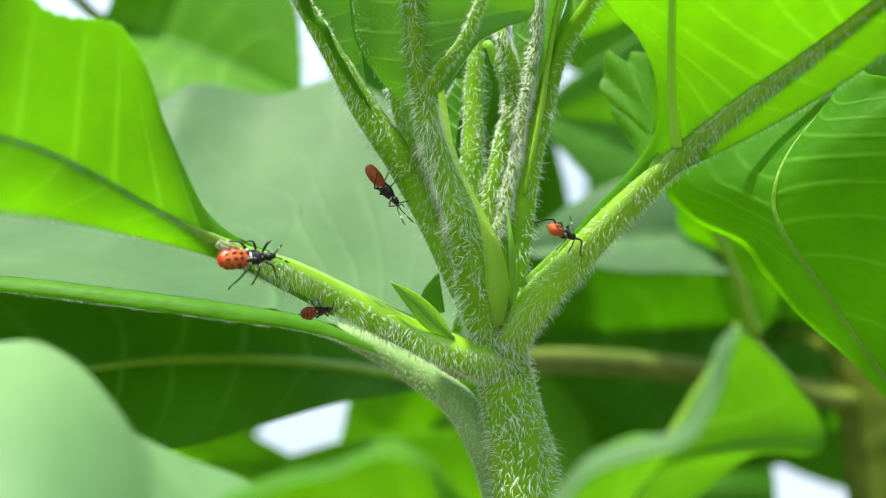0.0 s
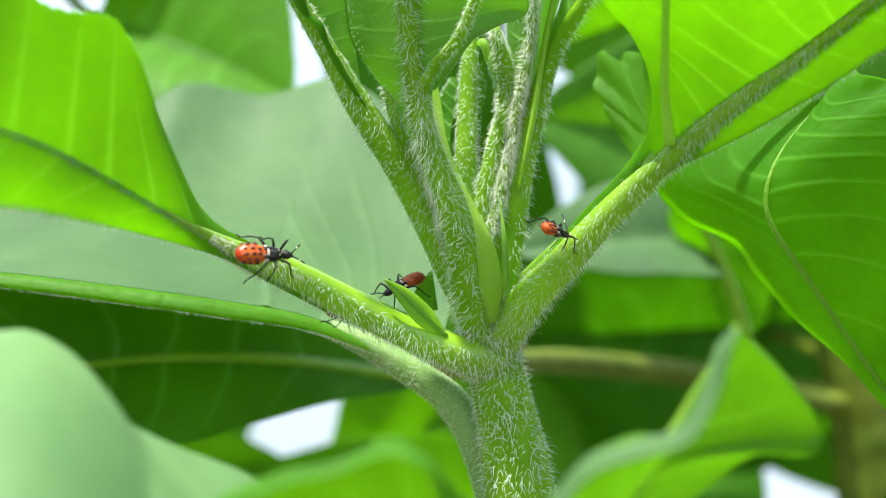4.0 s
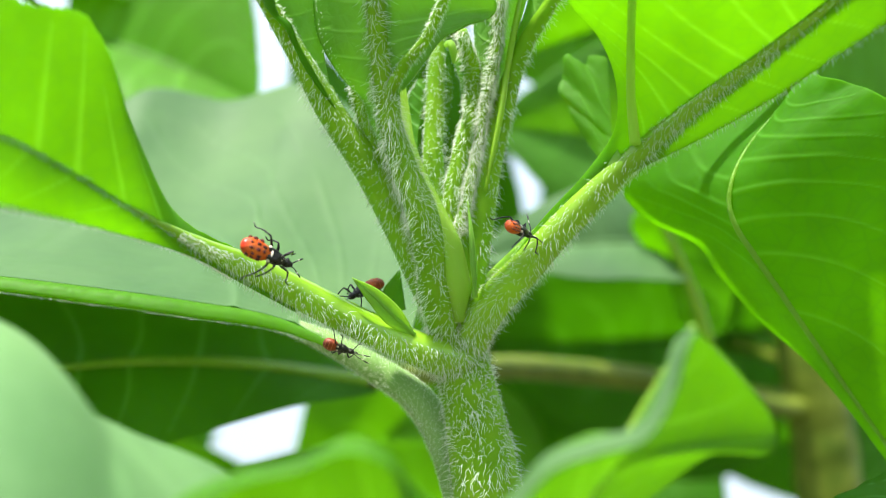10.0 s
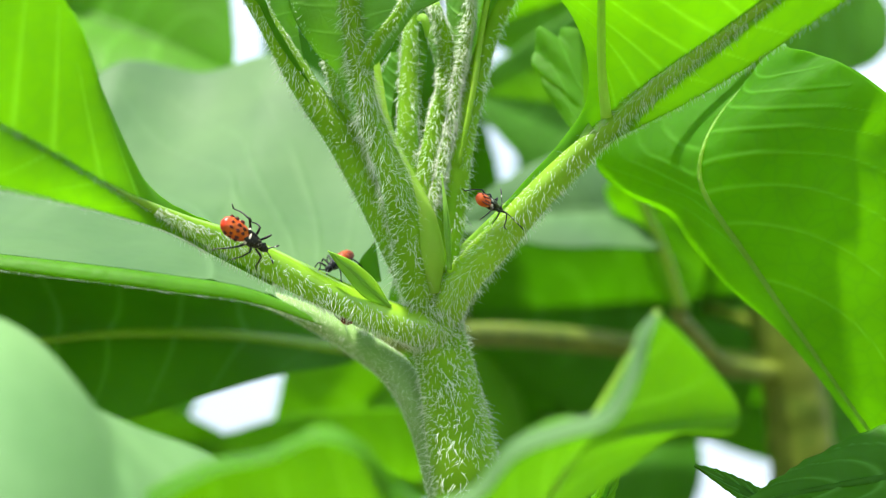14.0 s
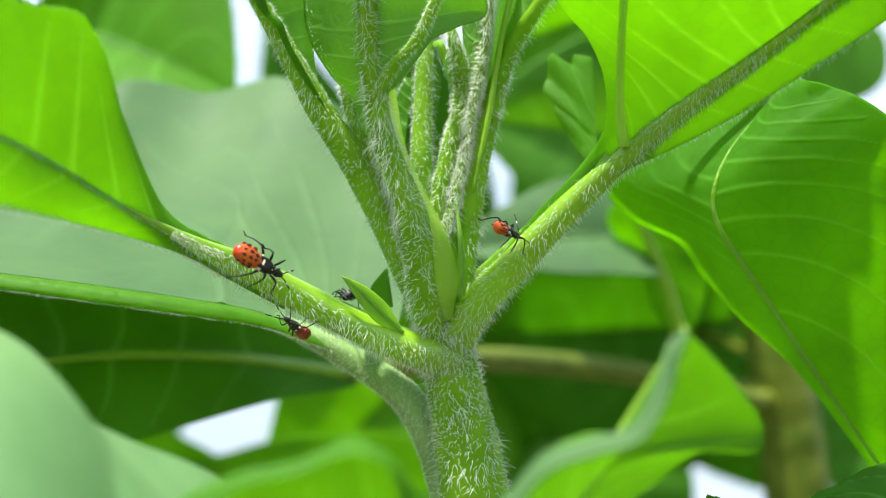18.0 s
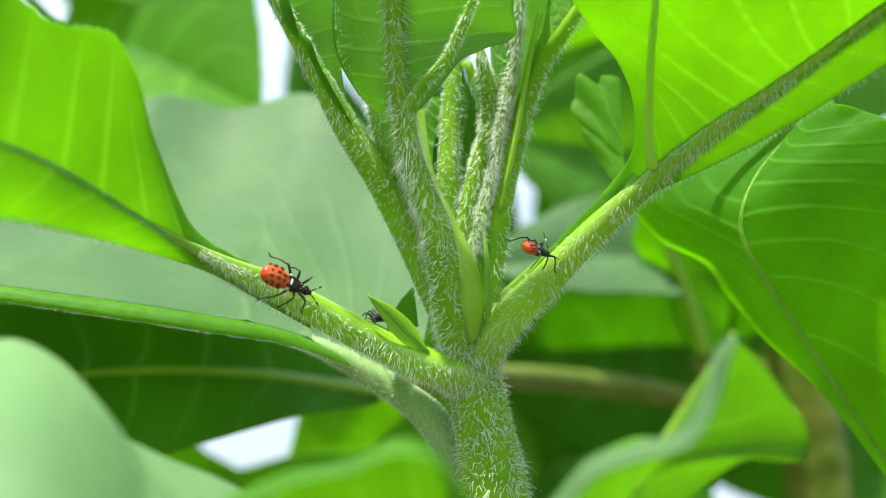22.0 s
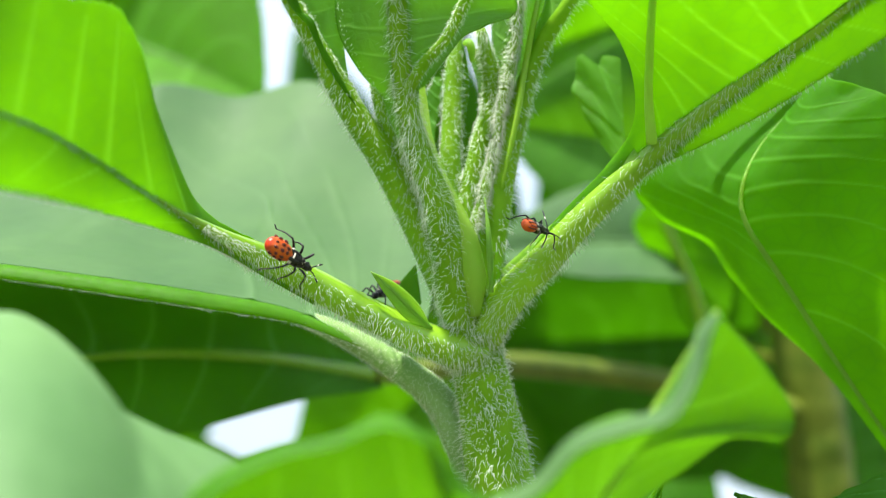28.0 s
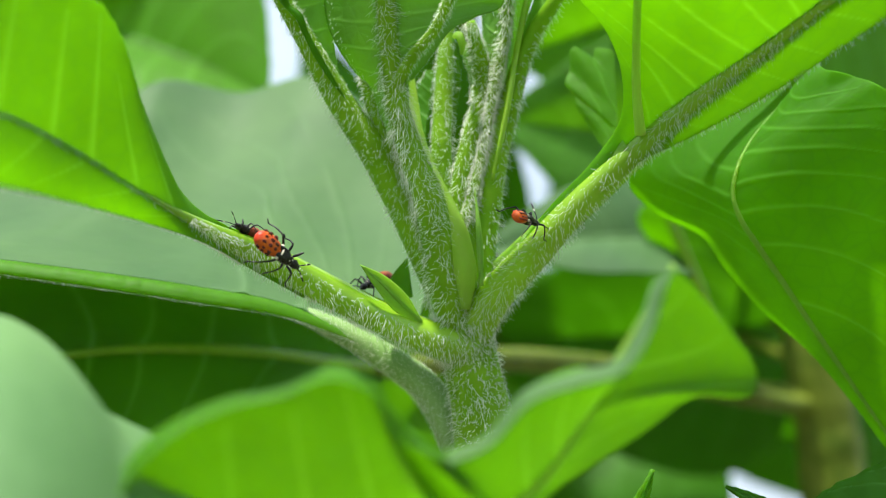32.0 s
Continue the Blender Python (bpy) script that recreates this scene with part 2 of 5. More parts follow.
def hair_mesh(name, roots, normals, lengths, width, material, seed, droop=0.25, lean=None):
    """Many fine, curled, tapered hairs; roots in mm."""
    rng = np.random.default_rng(seed)
    verts, faces = [], []
    for p, nrm, ln in zip(roots, normals, lengths):
        comb = np.array(noise.noise_vector(Vector(p * 0.22)))
        d = nrm + rng.normal(0, 0.22, 3) + comb * 0.3
        if lean is not None:
            d = d + lean
        d /= np.linalg.norm(d)
        side = np.cross(d, rng.normal(0, 1, 3))
        side /= np.linalg.norm(side) + 1e-9
        oth = np.cross(d, side)
        bend = (comb * 0.9 + rng.normal(0, 0.45, 3)) * droop * ln + np.array([0, 0, -droop * ln])
        curl = side * rng.normal(0, 0.1) * ln
        base = len(verts)
        for q, wq in ((0, 1.1), (0.4, 0.9), (0.75, 0.6)):
            c = p + d * ln * q * (1 - 0.25 * q) + bend * q * q + curl * math.sin(6 * q)
            for a in (0, 2.094, 4.189):
                verts.append((c + (side * math.cos(a) + oth * math.sin(a)) * width * wq) * MM)
        verts.append((p + d * ln * 0.75 + bend - curl * 0.28) * MM)
        for j in range(3):
            k = (j + 1) % 3
            faces.append((base + j, base + k, base + 3 + k, base + 3 + j))
            faces.append((base + 3 + j, base + 3 + k, base + 6 + k, base + 6 + j))
            faces.append((base + 6 + j, base + 6 + k, base + 9))
    return mesh_of(name, verts, faces, material)


def tube_hairs(points, radii, count, length, seed, width=0.05, t0=0.0, t1=1.0, lean=None, droop=0.45, n=60, below=9.0, rightward=-9.0, fade=1.0):
    """Hairs all round a tube."""
    rng = np.random.default_rng(seed)
    c = spline(points, n)
    r = rsm(radii, n)
    t, s, u = frames_along(c)
    roots, normals, lengths = [], [], []
    for _ in range(count):
        x = (t0 + (t1 - t0) * rng.uniform() ** fade) * (n - 1)
        i = min(int(x), n - 2)
        q = x - i
        a = rng.uniform(0, 2 * math.pi)
        cc, rr = c[i] * (1 - q) + c[i + 1] * q, r[i] * (1 - q) + r[i + 1] * q
        d = s[i] * math.cos(a) + u[i] * math.sin(a)
        if d[2] > below or d[0] < rightward:
            continue
        roots.append(cc + d * rr * 0.97)
        normals.append(d)
        lengths.append(length * rng.uniform(0.45, 1.25))
    return hair_mesh("hairs", roots, normals, lengths, width, HAIR, seed, droop, lean)


def blade_grid(rib, edge, n=60, m=22, bulge=0.0, ripple=0.0, teeth=0.0, seed=0, tooth_n=14, waves=2.5):
    """Grid of points (mm) of one half of a leaf, from its rib to its edge."""
    a, b = spline(rib, n), spline(edge, n)
    g = np.zeros((n, m, 3))
    rng = np.random.default_rng(seed)
    ph = rng.uniform(0, 6)
    for i in range(n):
        across = b[i] - a[i]
        w = np.linalg.norm(across) + 1e-9
        along = (b[min(i + 1, n - 1)] - b[max(i - 1, 0)])
        nrm = np.cross(along, across)
        nrm /= np.linalg.norm(nrm) + 1e-9
        saw = teeth * (((i * tooth_n / n + ph) % 1.0) - 0.5)
        for j in range(m):
            q = j / (m - 1)
            p = a[i] + across * q * (1 + saw * q * q / max(w, 3) )
            lift = bulge * w * math.sin(math.pi * q) ** 1.0
            lift += ripple * q * q * math.sin(6.283 * waves * i / n + ph + 0.8 * math.sin(i * 0.21)) * min(1, w / 20)
            lift += ripple * 0.7 * q * noise.noise(Vector(p * 0.05))
            g[i, j] = p + nrm * lift
    return g


def finer(g, k=3):
    """The same leaf half on a finer grid."""
    for axis in (0, 1):
        n = g.shape[axis]
        x = np.linspace(0, n - 1, (n - 1) * k + 1)
        i = np.minimum(x.astype(int), n - 2)
        f = (x - i).reshape((-1, 1, 1) if axis == 0 else (1, -1, 1))
        g = np.take(g, i, axis) * (1 - f) + np.take(g, i + 1, axis) * f
    return g


def vein_mask(g, specs, width, bow=0.35):
    """How much each grid point lies on a side vein: curves from the rib at i0 to near the edge at i1."""
    n, m, _ = g.shape
    lu = np.linalg.norm(np.gradient(g, axis=0), axis=2) * (n - 1)
    q = np.broadcast_to(np.linspace(0, 1, m)[None, :], (n, m))
    u = np.broadcast_to(np.linspace(0, 1, n)[:, None], (n, m))
    mask = np.zeros((n, m))
    for i0, i1, j1 in specs:
        r = np.clip(q / j1, 0, 1)
        d = np.abs(u - (i0 + (i1 - i0) * r ** (1 + bow))) * lu * 0.8
        w = width * (1.15 - 0.8 * r)
        mask = np.maximum(mask, np.exp(-(d / w) ** 2) * (q <= j1))
    return mask


def blade_mesh(name, g, material, thick=0.25, veins=(), width=0.3, fine=1):
    """A leaf half with two faces and a rim; its side veins stand out a little."""
    if fine > 1:
        g = finer(g, fine)
    n, m, _ = g.shape
    mask = vein_mask(g, veins, width) if veins else None
    du, dv = np.gradient(g, axis=0), np.gradient(g, axis=1)
    nr = np.cross(du, dv)
    nr /= np.linalg.norm(nr, axis=2)[..., None] + 1e-9
    body = np.full((n, m, 1), thick / 2)
    if mask is not None:
        body = body + mask[..., None] * width * 0.5
    verts = np.concatenate([(g + nr * body).reshape(-1, 3), (g - nr * body).reshape(-1, 3)]) * MM
    faces = []
    N = n * m
    for i in range(n - 1):
        for j in range(m - 1):
            a = i * m + j
            faces.append((a, a + m, a + m + 1, a + 1))
            faces.append((N + a, N + a + 1, N + a + m + 1, N + a + m))
    for i in range(n - 1):
        for j in (0, m - 1):
            a = i * m + j
            faces.append((a, a + m, N + a + m, N + a))
    me = mesh_of(name, verts, faces, material)
    if mask is not None:
        me.attributes.new("vein", "FLOAT", "POINT").data.foreach_set("value", np.concatenate([mask.ravel(), mask.ravel()]).astype(np.float32))
    return me


def grid_hairs(g, count, length, seed, j0=0.0, j1=1.0, i0=0.0, i1=1.0, sign=1.0, width=0.028, lean=None):
    """Hairs that stand on a leaf half or along its edge."""
    rng = np.random.default_rng(seed)
    n, m, _ = g.shape
    du, dv = np.gradient(g, axis=0), np.gradient(g, axis=1)
    nr = np.cross(du, dv)
    nr /= np.linalg.norm(nr, axis=2)[..., None] + 1e-9
    roots, normals, lengths = [], [], []
    for _ in range(count):
        i = int(rng.uniform(i0, i1) * (n - 1.01))
        j = int(rng.uniform(j0, j1) * (m - 1.01) + 0.5)
        q = rng.uniform()
        roots.append(g[i, j] * (1 - q) + g[i + 1, j] * q)
        normals.append(nr[i, j] * sign)
        lengths.append(length * rng.uniform(0.5, 1.2))
    return hair_mesh("hairs", roots, normals, lengths, width, HAIR, seed, 0.25, lean)


def empty(name, label, category, at=(0, 0, 0), group="", kind=""):
    e = new(name)
    e.location = at
    e.empty_display_size = 0.01
    return tagged(e, label, category, group, kind)


# ---- ground ----
def build_ground():
    n = 60
    v, f = [], []
    for i in range(n):
        for j in range(n):
            x, y = [(q / (n - 1) * 2 - 1) for q in (i, j)]
            x, y = x * abs(x) ** 2 * 400, y * abs(y) ** 2 * 400
            v.append((x, y, 0.02 * noise.noise(Vector((x * 2, y * 2, 0)))))
    for i in range(n - 1):
        for j in range(n - 1):
            a = i * n + j
            f.append((a, a + n, a + n + 1, a + 1))
    ob = new("ground", mesh_of("ground", v, f, SOIL))
    tagged(ob, "dark garden soil below the sunflower plants", "ground", kind="structure")


build_ground()

# ---- the sunflower with the insects ----
plant = empty("sunflower_plant", "hairy green sunflower stem with pale bristles and young leaves", "plant")


def build_stem():
    pts = [(150, 60, 0), (130, 60, 500), (21.4, 42.7, 1176.3), (15.2, 14.6, 1204.4), (13.0, 8.6, 1212.6), (11.5, 6.7, 1220.8), (10.1, 5.2, 1227.3), (9.1, 4.1, 1232.2), (8.0, 3.2, 1236.2), (7.6, 3.5, 1239.3), (7.9, 2.3, 1244.6), (8.1, 1.1, 1249.5), (8.1, 0.2, 1253.6)]
    rad = [9, 8, 7, 5.8, 5.3, 4.8, 4.2, 4.0, 4.2, 3.9, 3.4, 2.9, 2.0]
    st = part("stem", tube("stem", pts, rad, STEM, 130, 22, rough=0.05, ribs=7, rib_depth=0.02), plant, "round green stem with stiff white hairs")
    part("hairs", tube_hairs(pts[3:10], rad[3:10], 3400, 1.35, 1, 0.062, droop=0.75, lean=np.array([0.05, 0, 0.35])), st, kind="stuff")


def build_left_leaf():
    pet = [(9.5, 2.9, 1232.9), (2.7, 0.5, 1234.4), (-5.5, -1.2, 1237.5), (-13.6, -4.1, 1241.2), (-21.2, -8.9, 1244.3), (-26.0, -13.8, 1245.5), (-29.5, -18.2, 1246.6), (-32.5, -22.5, 1247.5), (-35.3, -26.5, 1248.5)]
    rib = [(-27.0, -14.5, 1245.1), (-30.2, -19.2, 1246.4), (-34.9, -26.0, 1248.2), (-40.4, -34.0, 1250.3), (-44.6, -41.0, 1251.5), (-48.4, -50.0, 1251.1), (-55.6, -61.7, 1249.6)]
    prad = [3.2, 2.6, 2.3, 2.3, 2.1, 1.5, 0.85, 0.5, 0.25]
    full = [(-14.9, -4.3, 1242.0), (-22.4, -9.1, 1244.9)] + rib
    up = [(-14.9, -4.8, 1244.0), (-23.1, -10.6, 1246.8), (-29.3, -16.2, 1248.9), (-32.9, -22.1, 1252.6), (-35.1, -29.9, 1259.3), (-35.5, -38.0, 1263.4), (-37.5, -44.8, 1266.3), (-39.8, -47.8, 1265.9), (-43.0, -50.7, 1265.2), (-45.4, -56.9, 1265.3), (-56.6, -63.8, 1268.4)]
    g = blade_grid(full, up, 90, 26, 0.0, 0.3, 0.5, 4, 26)
    lf = b = part("leaf", blade_mesh("leaf", g, LEAF_YOUNG, 0.25, [(0.62, 0.6, 0.92), (0.42, 0.47, 0.92), (0.52, 0.55, 0.7), (0.72, 0.72, 0.9), (0.85, 0.86, 0.95)], 0.4, 2), plant, "bright green leaf on a hairy petiole, light shining through")
    pt = part("petiole", tube("petiole", pet, prad, PETIOLE, 60, 18, rough=0.03), lf)
    part("ridge", tube("ridge", [(-25.8, -10.7, 1247.6), (-18.7, -3.2, 1245.9), (-12.2, 0.0, 1243.2), (-4.0, 2.9, 1239.8), (5.4, 5.1, 1236.7)], [0.1, 0.55, 0.6, 0.6, 0.4], PETIOLE, 40, 8), lf)
    part("hairs", tube_hairs(pet, prad, 4600, 0.85, 2, 0.034, t1=0.78, below=0.12, droop=0.7, fade=1.25), pt, kind="stuff")
    rr = [0.4, 0.28, 0.25, 0.22, 0.2, 0.18, 0.16]
    mr = part("midrib", tube("midrib", [np.array(p) + np.array([0, 0.2, 0]) for p in rib], rr, RIB, 50, 10), lf)
    part("hairs", tube_hairs(rib, rr, 1500, 0.5, 3, 0.024), mr, kind="stuff")
    part("hairs", grid_hairs(g, 300, 0.5, 5, 0.9, 1.0), b, kind="stuff")
    lo = [(-15.7, -3.7, 1239.3), (-23.0, -10.5, 1242.2), (-29.0, -17.1, 1244.3), (-38.1, -26.6, 1245.3), (-45.8, -36.8, 1244.9), (-49.6, -44.7, 1243.8), (-55.7, -59.5, 1241.0)]
    g2 = blade_grid(full, lo, 60, 14, 0.08, 0.2, 0.0, 5)
    b2 = part("blade", blade_mesh("blade", g2, LEAF_YOUNG, 0.25, [(0.30, 0.38, 0.93), (0.41, 0.49, 0.93), (0.52, 0.60, 0.93), (0.63, 0.71, 0.93), (0.74, 0.82, 0.93), (0.85, 0.93, 0.93)], 0.2, 2), lf)
    part("hairs", grid_hairs(g2, 900, 0.6, 6, 0.92, 1.0, 0.2, lean=np.array([0, 0, -2.5])), b2, kind="stuff")


def build_right_leaf():
    pet = [(8.4, 3.7, 1233.8), (11.6, -0.6, 1239.4), (17.4, -6.1, 1245.4), (23.4, -10.6, 1251.5), (32.1, -16.5, 1259.3), (38.9, -21.8, 1264.4), (45.4, -26.8, 1268.5), (51.5, -31.8, 1272.2), (59.9, -39.3, 1277.9)]
    prad = [3.2, 2.8, 2.5, 2.2, 1.7, 1.4, 1.2, 1.0, 0.8]
    full = [(16.1, -7.0, 1244.8), (23.3, -11.7, 1251.8), (32.0, -17.7, 1259.8), (38.7, -22.9, 1264.6), (45.1, -27.9, 1268.4), (51.1, -32.8, 1272.2), (59.5, -40.3, 1277.8)]
    up = [(14.6, -6.2, 1245.8), (20.0, -10.2, 1252.0), (26.1, -14.2, 1258.0), (29.0, -18.3, 1262.4), (28.4, -22.6, 1268.1), (25.5, -26.8, 1272.8), (21.2, -30.6, 1276.0), (15.6, -40.1, 1281.3), (23.0, -55.7, 1286.9), (36.5, -64.1, 1287.6), (52.1, -60.7, 1281.8)]
    g = blade_grid(full, up, 80, 26, 0.03, 0.4, 0.0, 14)
    lf = b = part("leaf", blade_mesh("leaf", g, LEAF_YOUNG, 0.25, [(0.36, 0.46, 0.93), (0.44, 0.54, 0.93), (0.51, 0.61, 0.93), (0.59, 0.69, 0.93), (0.67, 0.77, 0.93), (0.75, 0.85, 0.93), (0.82, 0.92, 0.93), (0.90, 1.00, 0.93)], 0.2, 2), plant, "yellow-green leaf with a thick hairy petiole, lit from behind")
    pt = part("petiole", tube("petiole", pet, prad, PETIOLE, 80, 18, rough=0.03), lf)
    part("hairs", tube_hairs(pet, prad, 4200, 0.9, 12, 0.029, t1=0.97, droop=0.65, fade=1.7), pt, kind="stuff")
    part("wing", blade_mesh("wing", blade_grid([(13.2, -0.5, 1244.2), (17.8, -6.5, 1247.6), (22.4, -10.0, 1251.3), (26.8, -13.5, 1254.7), (30.6, -17.0, 1257.8)], [(12.1, -0.2, 1245.6), (16.7, -6.0, 1249.1), (21.2, -9.6, 1252.8), (25.5, -13.2, 1256.4), (29.5, -17.0, 1259.7)], 50, 6, 0.05, 0.1, 0.0, 17), LEAF_BRACT, 0.5), lf, "thin yellow-green wing along the petiole")
    part("vein", tube("vein", [(31.5, -19.0, 1259.8), (30.5, -22.4, 1264.9), (29.8, -27.0, 1269.4), (29.0, -32.8, 1273.2), (28.3, -38.6, 1276.2)], [0.8, 0.62, 0.55, 0.5, 0.45], RIB, 40, 8), b)
    lo = [(17.4, -5.8, 1243.8), (25.0, -10.6, 1251.3), (31.6, -14.9, 1256.8), (37.5, -16.6, 1259.6), (45.2, -20.4, 1262.9), (51.2, -24.2, 1265.9), (57.0, -29.0, 1269.1), (64.2, -36.0, 1272.7)]
    g2 = blade_grid(full, lo, 60, 14, 0.06, 0.2, 0.0, 15)
    b2 = part("blade", blade_mesh("blade", g2, LEAF_YOUNG, 0.25, [(0.30, 0.38, 0.93), (0.41, 0.49, 0.93), (0.52, 0.60, 0.93), (0.63, 0.71, 0.93), (0.74, 0.82, 0.93), (0.85, 0.93, 0.93)], 0.2, 2), lf)
    part("hairs", grid_hairs(g2, 520, 0.9, 16, 0.92, 1.0, 0.1, width=0.022, lean=np.array([0.8, 0, -2.2])), b2, kind="stuff")


def build_back_leaf():
    rib = [(62.1, -3.2, 1277.3), (56.4, -2.7, 1270.4), (51.5, -3.4, 1264.6), (48.7, -4.2, 1259.4), (48.2, -3.4, 1255.6), (49.3, -2.6, 1252.3), (52.1, -0.8, 1248.8), (56.7, 2.5, 1243.8), (62.4, 6.1, 1237.0), (69.5, 10.1, 1228.6), (83.5, 14.5, 1209.4)]
    up = [(61.9, -6.1, 1276.4), (60.8, -12.4, 1272.6), (63.8, -14.1, 1271.1), (67.2, -15.6, 1268.9), (70.8, -16.1, 1266.2), (76.9, -14.8, 1260.9), (83.1, -10.5, 1251.1), (87.8, -2.8, 1235.6), (87.4, 8.0, 1215.3), (83.9, 13.5, 1209.3)]
    g = blade_grid(rib, up, 110, 30, 0.06, 0.8, 0.0, 24)
    lf = b = part("leaf", blade_mesh("leaf", g, LEAF_SHADE, 0.25, [(0.03, 0.3, 0.93), (0.09, 0.42, 0.93), (0.16, 0.52, 0.93), (0.25, 0.6, 0.93), (0.36, 0.68, 0.93), (0.48, 0.77, 0.93), (0.6, 0.86, 0.93), (0.74, 0.93, 0.93)], 0.28, 2), plant, "deep green leaf with arching veins hanging behind the petiole")
    part("petiole", tube("petiole", [(9.0, 5.3, 1235.7), (18.3, 2.7, 1246.5), (27.0, 1.4, 1254.8), (39.8, -2.2, 1266.0), (62.1, -3.2, 1277.3)], [1.4, 1.2, 1.1, 1.0, 0.8], PETIOLE, 30, 10), lf)
    part("midrib", tube("midrib", [np.array(p) + np.array([0, -0.5, 0]) for p in rib], [0.1, 0.15, 0.3, 0.42, 0.45, 0.42, 0.3], LEAF_BRACT, 70, 8), lf)
    lobe = blade_grid([(34.1, 8.2, 1263.6), (33.6, 9.1, 1268.5), (33.4, 9.5, 1275.3), (33.3, 9.5, 1284.3)], [(32.1, 8.7, 1265.6), (29.9, 9.9, 1269.5), (28.6, 10.3, 1272.0), (26.9, 10.6, 1275.4), (26.7, 11.0, 1277.8), (25.3, 10.7, 1279.1), (26.1, 11.2, 1281.7), (26.6, 10.4, 1285.1), (27.9, 10.5, 1284.4), (29.8, 10.7, 1283.5), (30.6, 10.4, 1285.0), (32.9, 9.5, 1284.6)], 110, 14, 0.05, 0.4, 0.3, 26, 40)
    part("blade", blade_mesh("blade", lobe, LEAF_YOUNG, 0.25, [(0.2, 0.4, 0.9), (0.4, 0.6, 0.9), (0.6, 0.8, 0.9)], 0.2, 2), lf)
    lo = [(61.4, -1.5, 1278.9), (50.3, 3.5, 1274.9), (39.2, 8.2, 1267.7), (35.5, 11.6, 1262.0), (38.9, 12.6, 1257.8), (47.2, 13.5, 1253.6), (51.5, 14.6, 1249.0), (56.5, 15.0, 1243.0), (62.8, 15.3, 1236.9), (68.7, 14.9, 1229.9), (83.0, 15.6, 1209.0)]
    g2 = blade_grid(rib, lo, 110, 24, 0.06, 0.4, 0.0, 25)
    part("blade", blade_mesh("blade", g2, LEAF_SHADE, 0.25, [(0.3, 0.1, 0.95), (0.4, 0.16, 0.95), (0.48, 0.22, 0.95), (0.56, 0.3, 0.95), (0.66, 0.42, 0.9)], 0.28, 2), lf)


def build_pale_leaf():
    pet = [(10.2, 11.8, 1207.7), (8.6, 11.3, 1214.4), (6.3, 10.6, 1221.9), (2.7, 10.2, 1228.0), (-3.8, 10.1, 1232.9), (-12.5, 10.0, 1237.8), (-19.5, 10.4, 1240.7)]
    prad = [2.6, 2.6, 2.6, 2.5, 2.2, 1.6, 1.0]
    near = [(-7.2, 9.6, 1235.3), (-19.3, 8.3, 1240.7), (-32.8, 5.8, 1242.8), (-49.3, 3.3, 1244.6), (-65.5, 0.9, 1246.0), (-84.5, -3.4, 1246.8)]
    far = [(1.4, 14.7, 1239.8), (4.7, 38.5, 1261.1), (-2.8, 63.3, 1287.1), (-22.4, 74.6, 1304.8), (-37.4, 78.1, 1302.8), (-50.6, 75.7, 1304.2), (-59.6, 70.9, 1298.4), (-72.9, 63.3, 1287.1), (-109.6, 45.4, 1275.8)]
    g = blade_grid(near, far, 90, 40, 0.08, 0.7, 0.0, 34)
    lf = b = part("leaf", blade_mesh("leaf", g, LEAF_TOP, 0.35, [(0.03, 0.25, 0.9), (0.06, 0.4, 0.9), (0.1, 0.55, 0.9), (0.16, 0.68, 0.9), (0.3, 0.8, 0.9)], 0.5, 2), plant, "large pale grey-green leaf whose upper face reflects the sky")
    pt = part("petiole", tube("petiole", pet, prad, PALE_PETIOLE, 60, 14), lf)
    part("hairs", tube_hairs(pet, prad, 8000, 0.5, 32, 0.022), pt, kind="stuff")
    lip = [(-7.2, 8.7, 1234.5), (-19.1, 6.8, 1238.5), (-32.3, 3.3, 1240.0), (-48.5, 0.9, 1241.8), (-64.4, -1.6, 1243.4), (-82.7, -6.8, 1244.0)]
    g2 = blade_grid(near, lip, 60, 8, 0.2, 0.2, 0.0, 35)
    m2 = part("margin", blade_mesh("margin", g2, LEAF_YOUNG), lf, "rolled green leaf margin")
    part("hairs", grid_hairs(g2, 600, 0.6, 36, 0.92, 1.0, width=0.014, lean=np.array([0, 0, -2.5])), m2, kind="stuff")


def young_leaf(label, rib, rrad, halves, hairs, seed, length=1.0, facing=-9.0, k=12):
    """An upright young leaf: hairy rib and one or two narrow blade halves."""
    lf = part("young_leaf", tube("young_leaf", rib, rrad, STEM, 50, k), plant, label)
    part("hairs", tube_hairs(rib, rrad, int(hairs * 0.8), length * 1.35, seed, 0.038, droop=0.75, rightward=facing), lf, kind="stuff")
    for rb, ed, mat in halves:
        g = blade_grid(rb, ed, 50, 14, 0.08, 0.5, 0.0, seed)
        b = part("blade", blade_mesh("blade", g, mat, 0.25, [(0.20, 0.30, 0.93), (0.33, 0.43, 0.93), (0.46, 0.56, 0.93), (0.59, 0.69, 0.93), (0.72, 0.82, 0.93), (0.85, 0.95, 0.93)], 0.18, 3), lf)
        part("hairs", grid_hairs(g, 250, 0.7, seed + 1, 0.85, 1.0), b, kind="stuff")


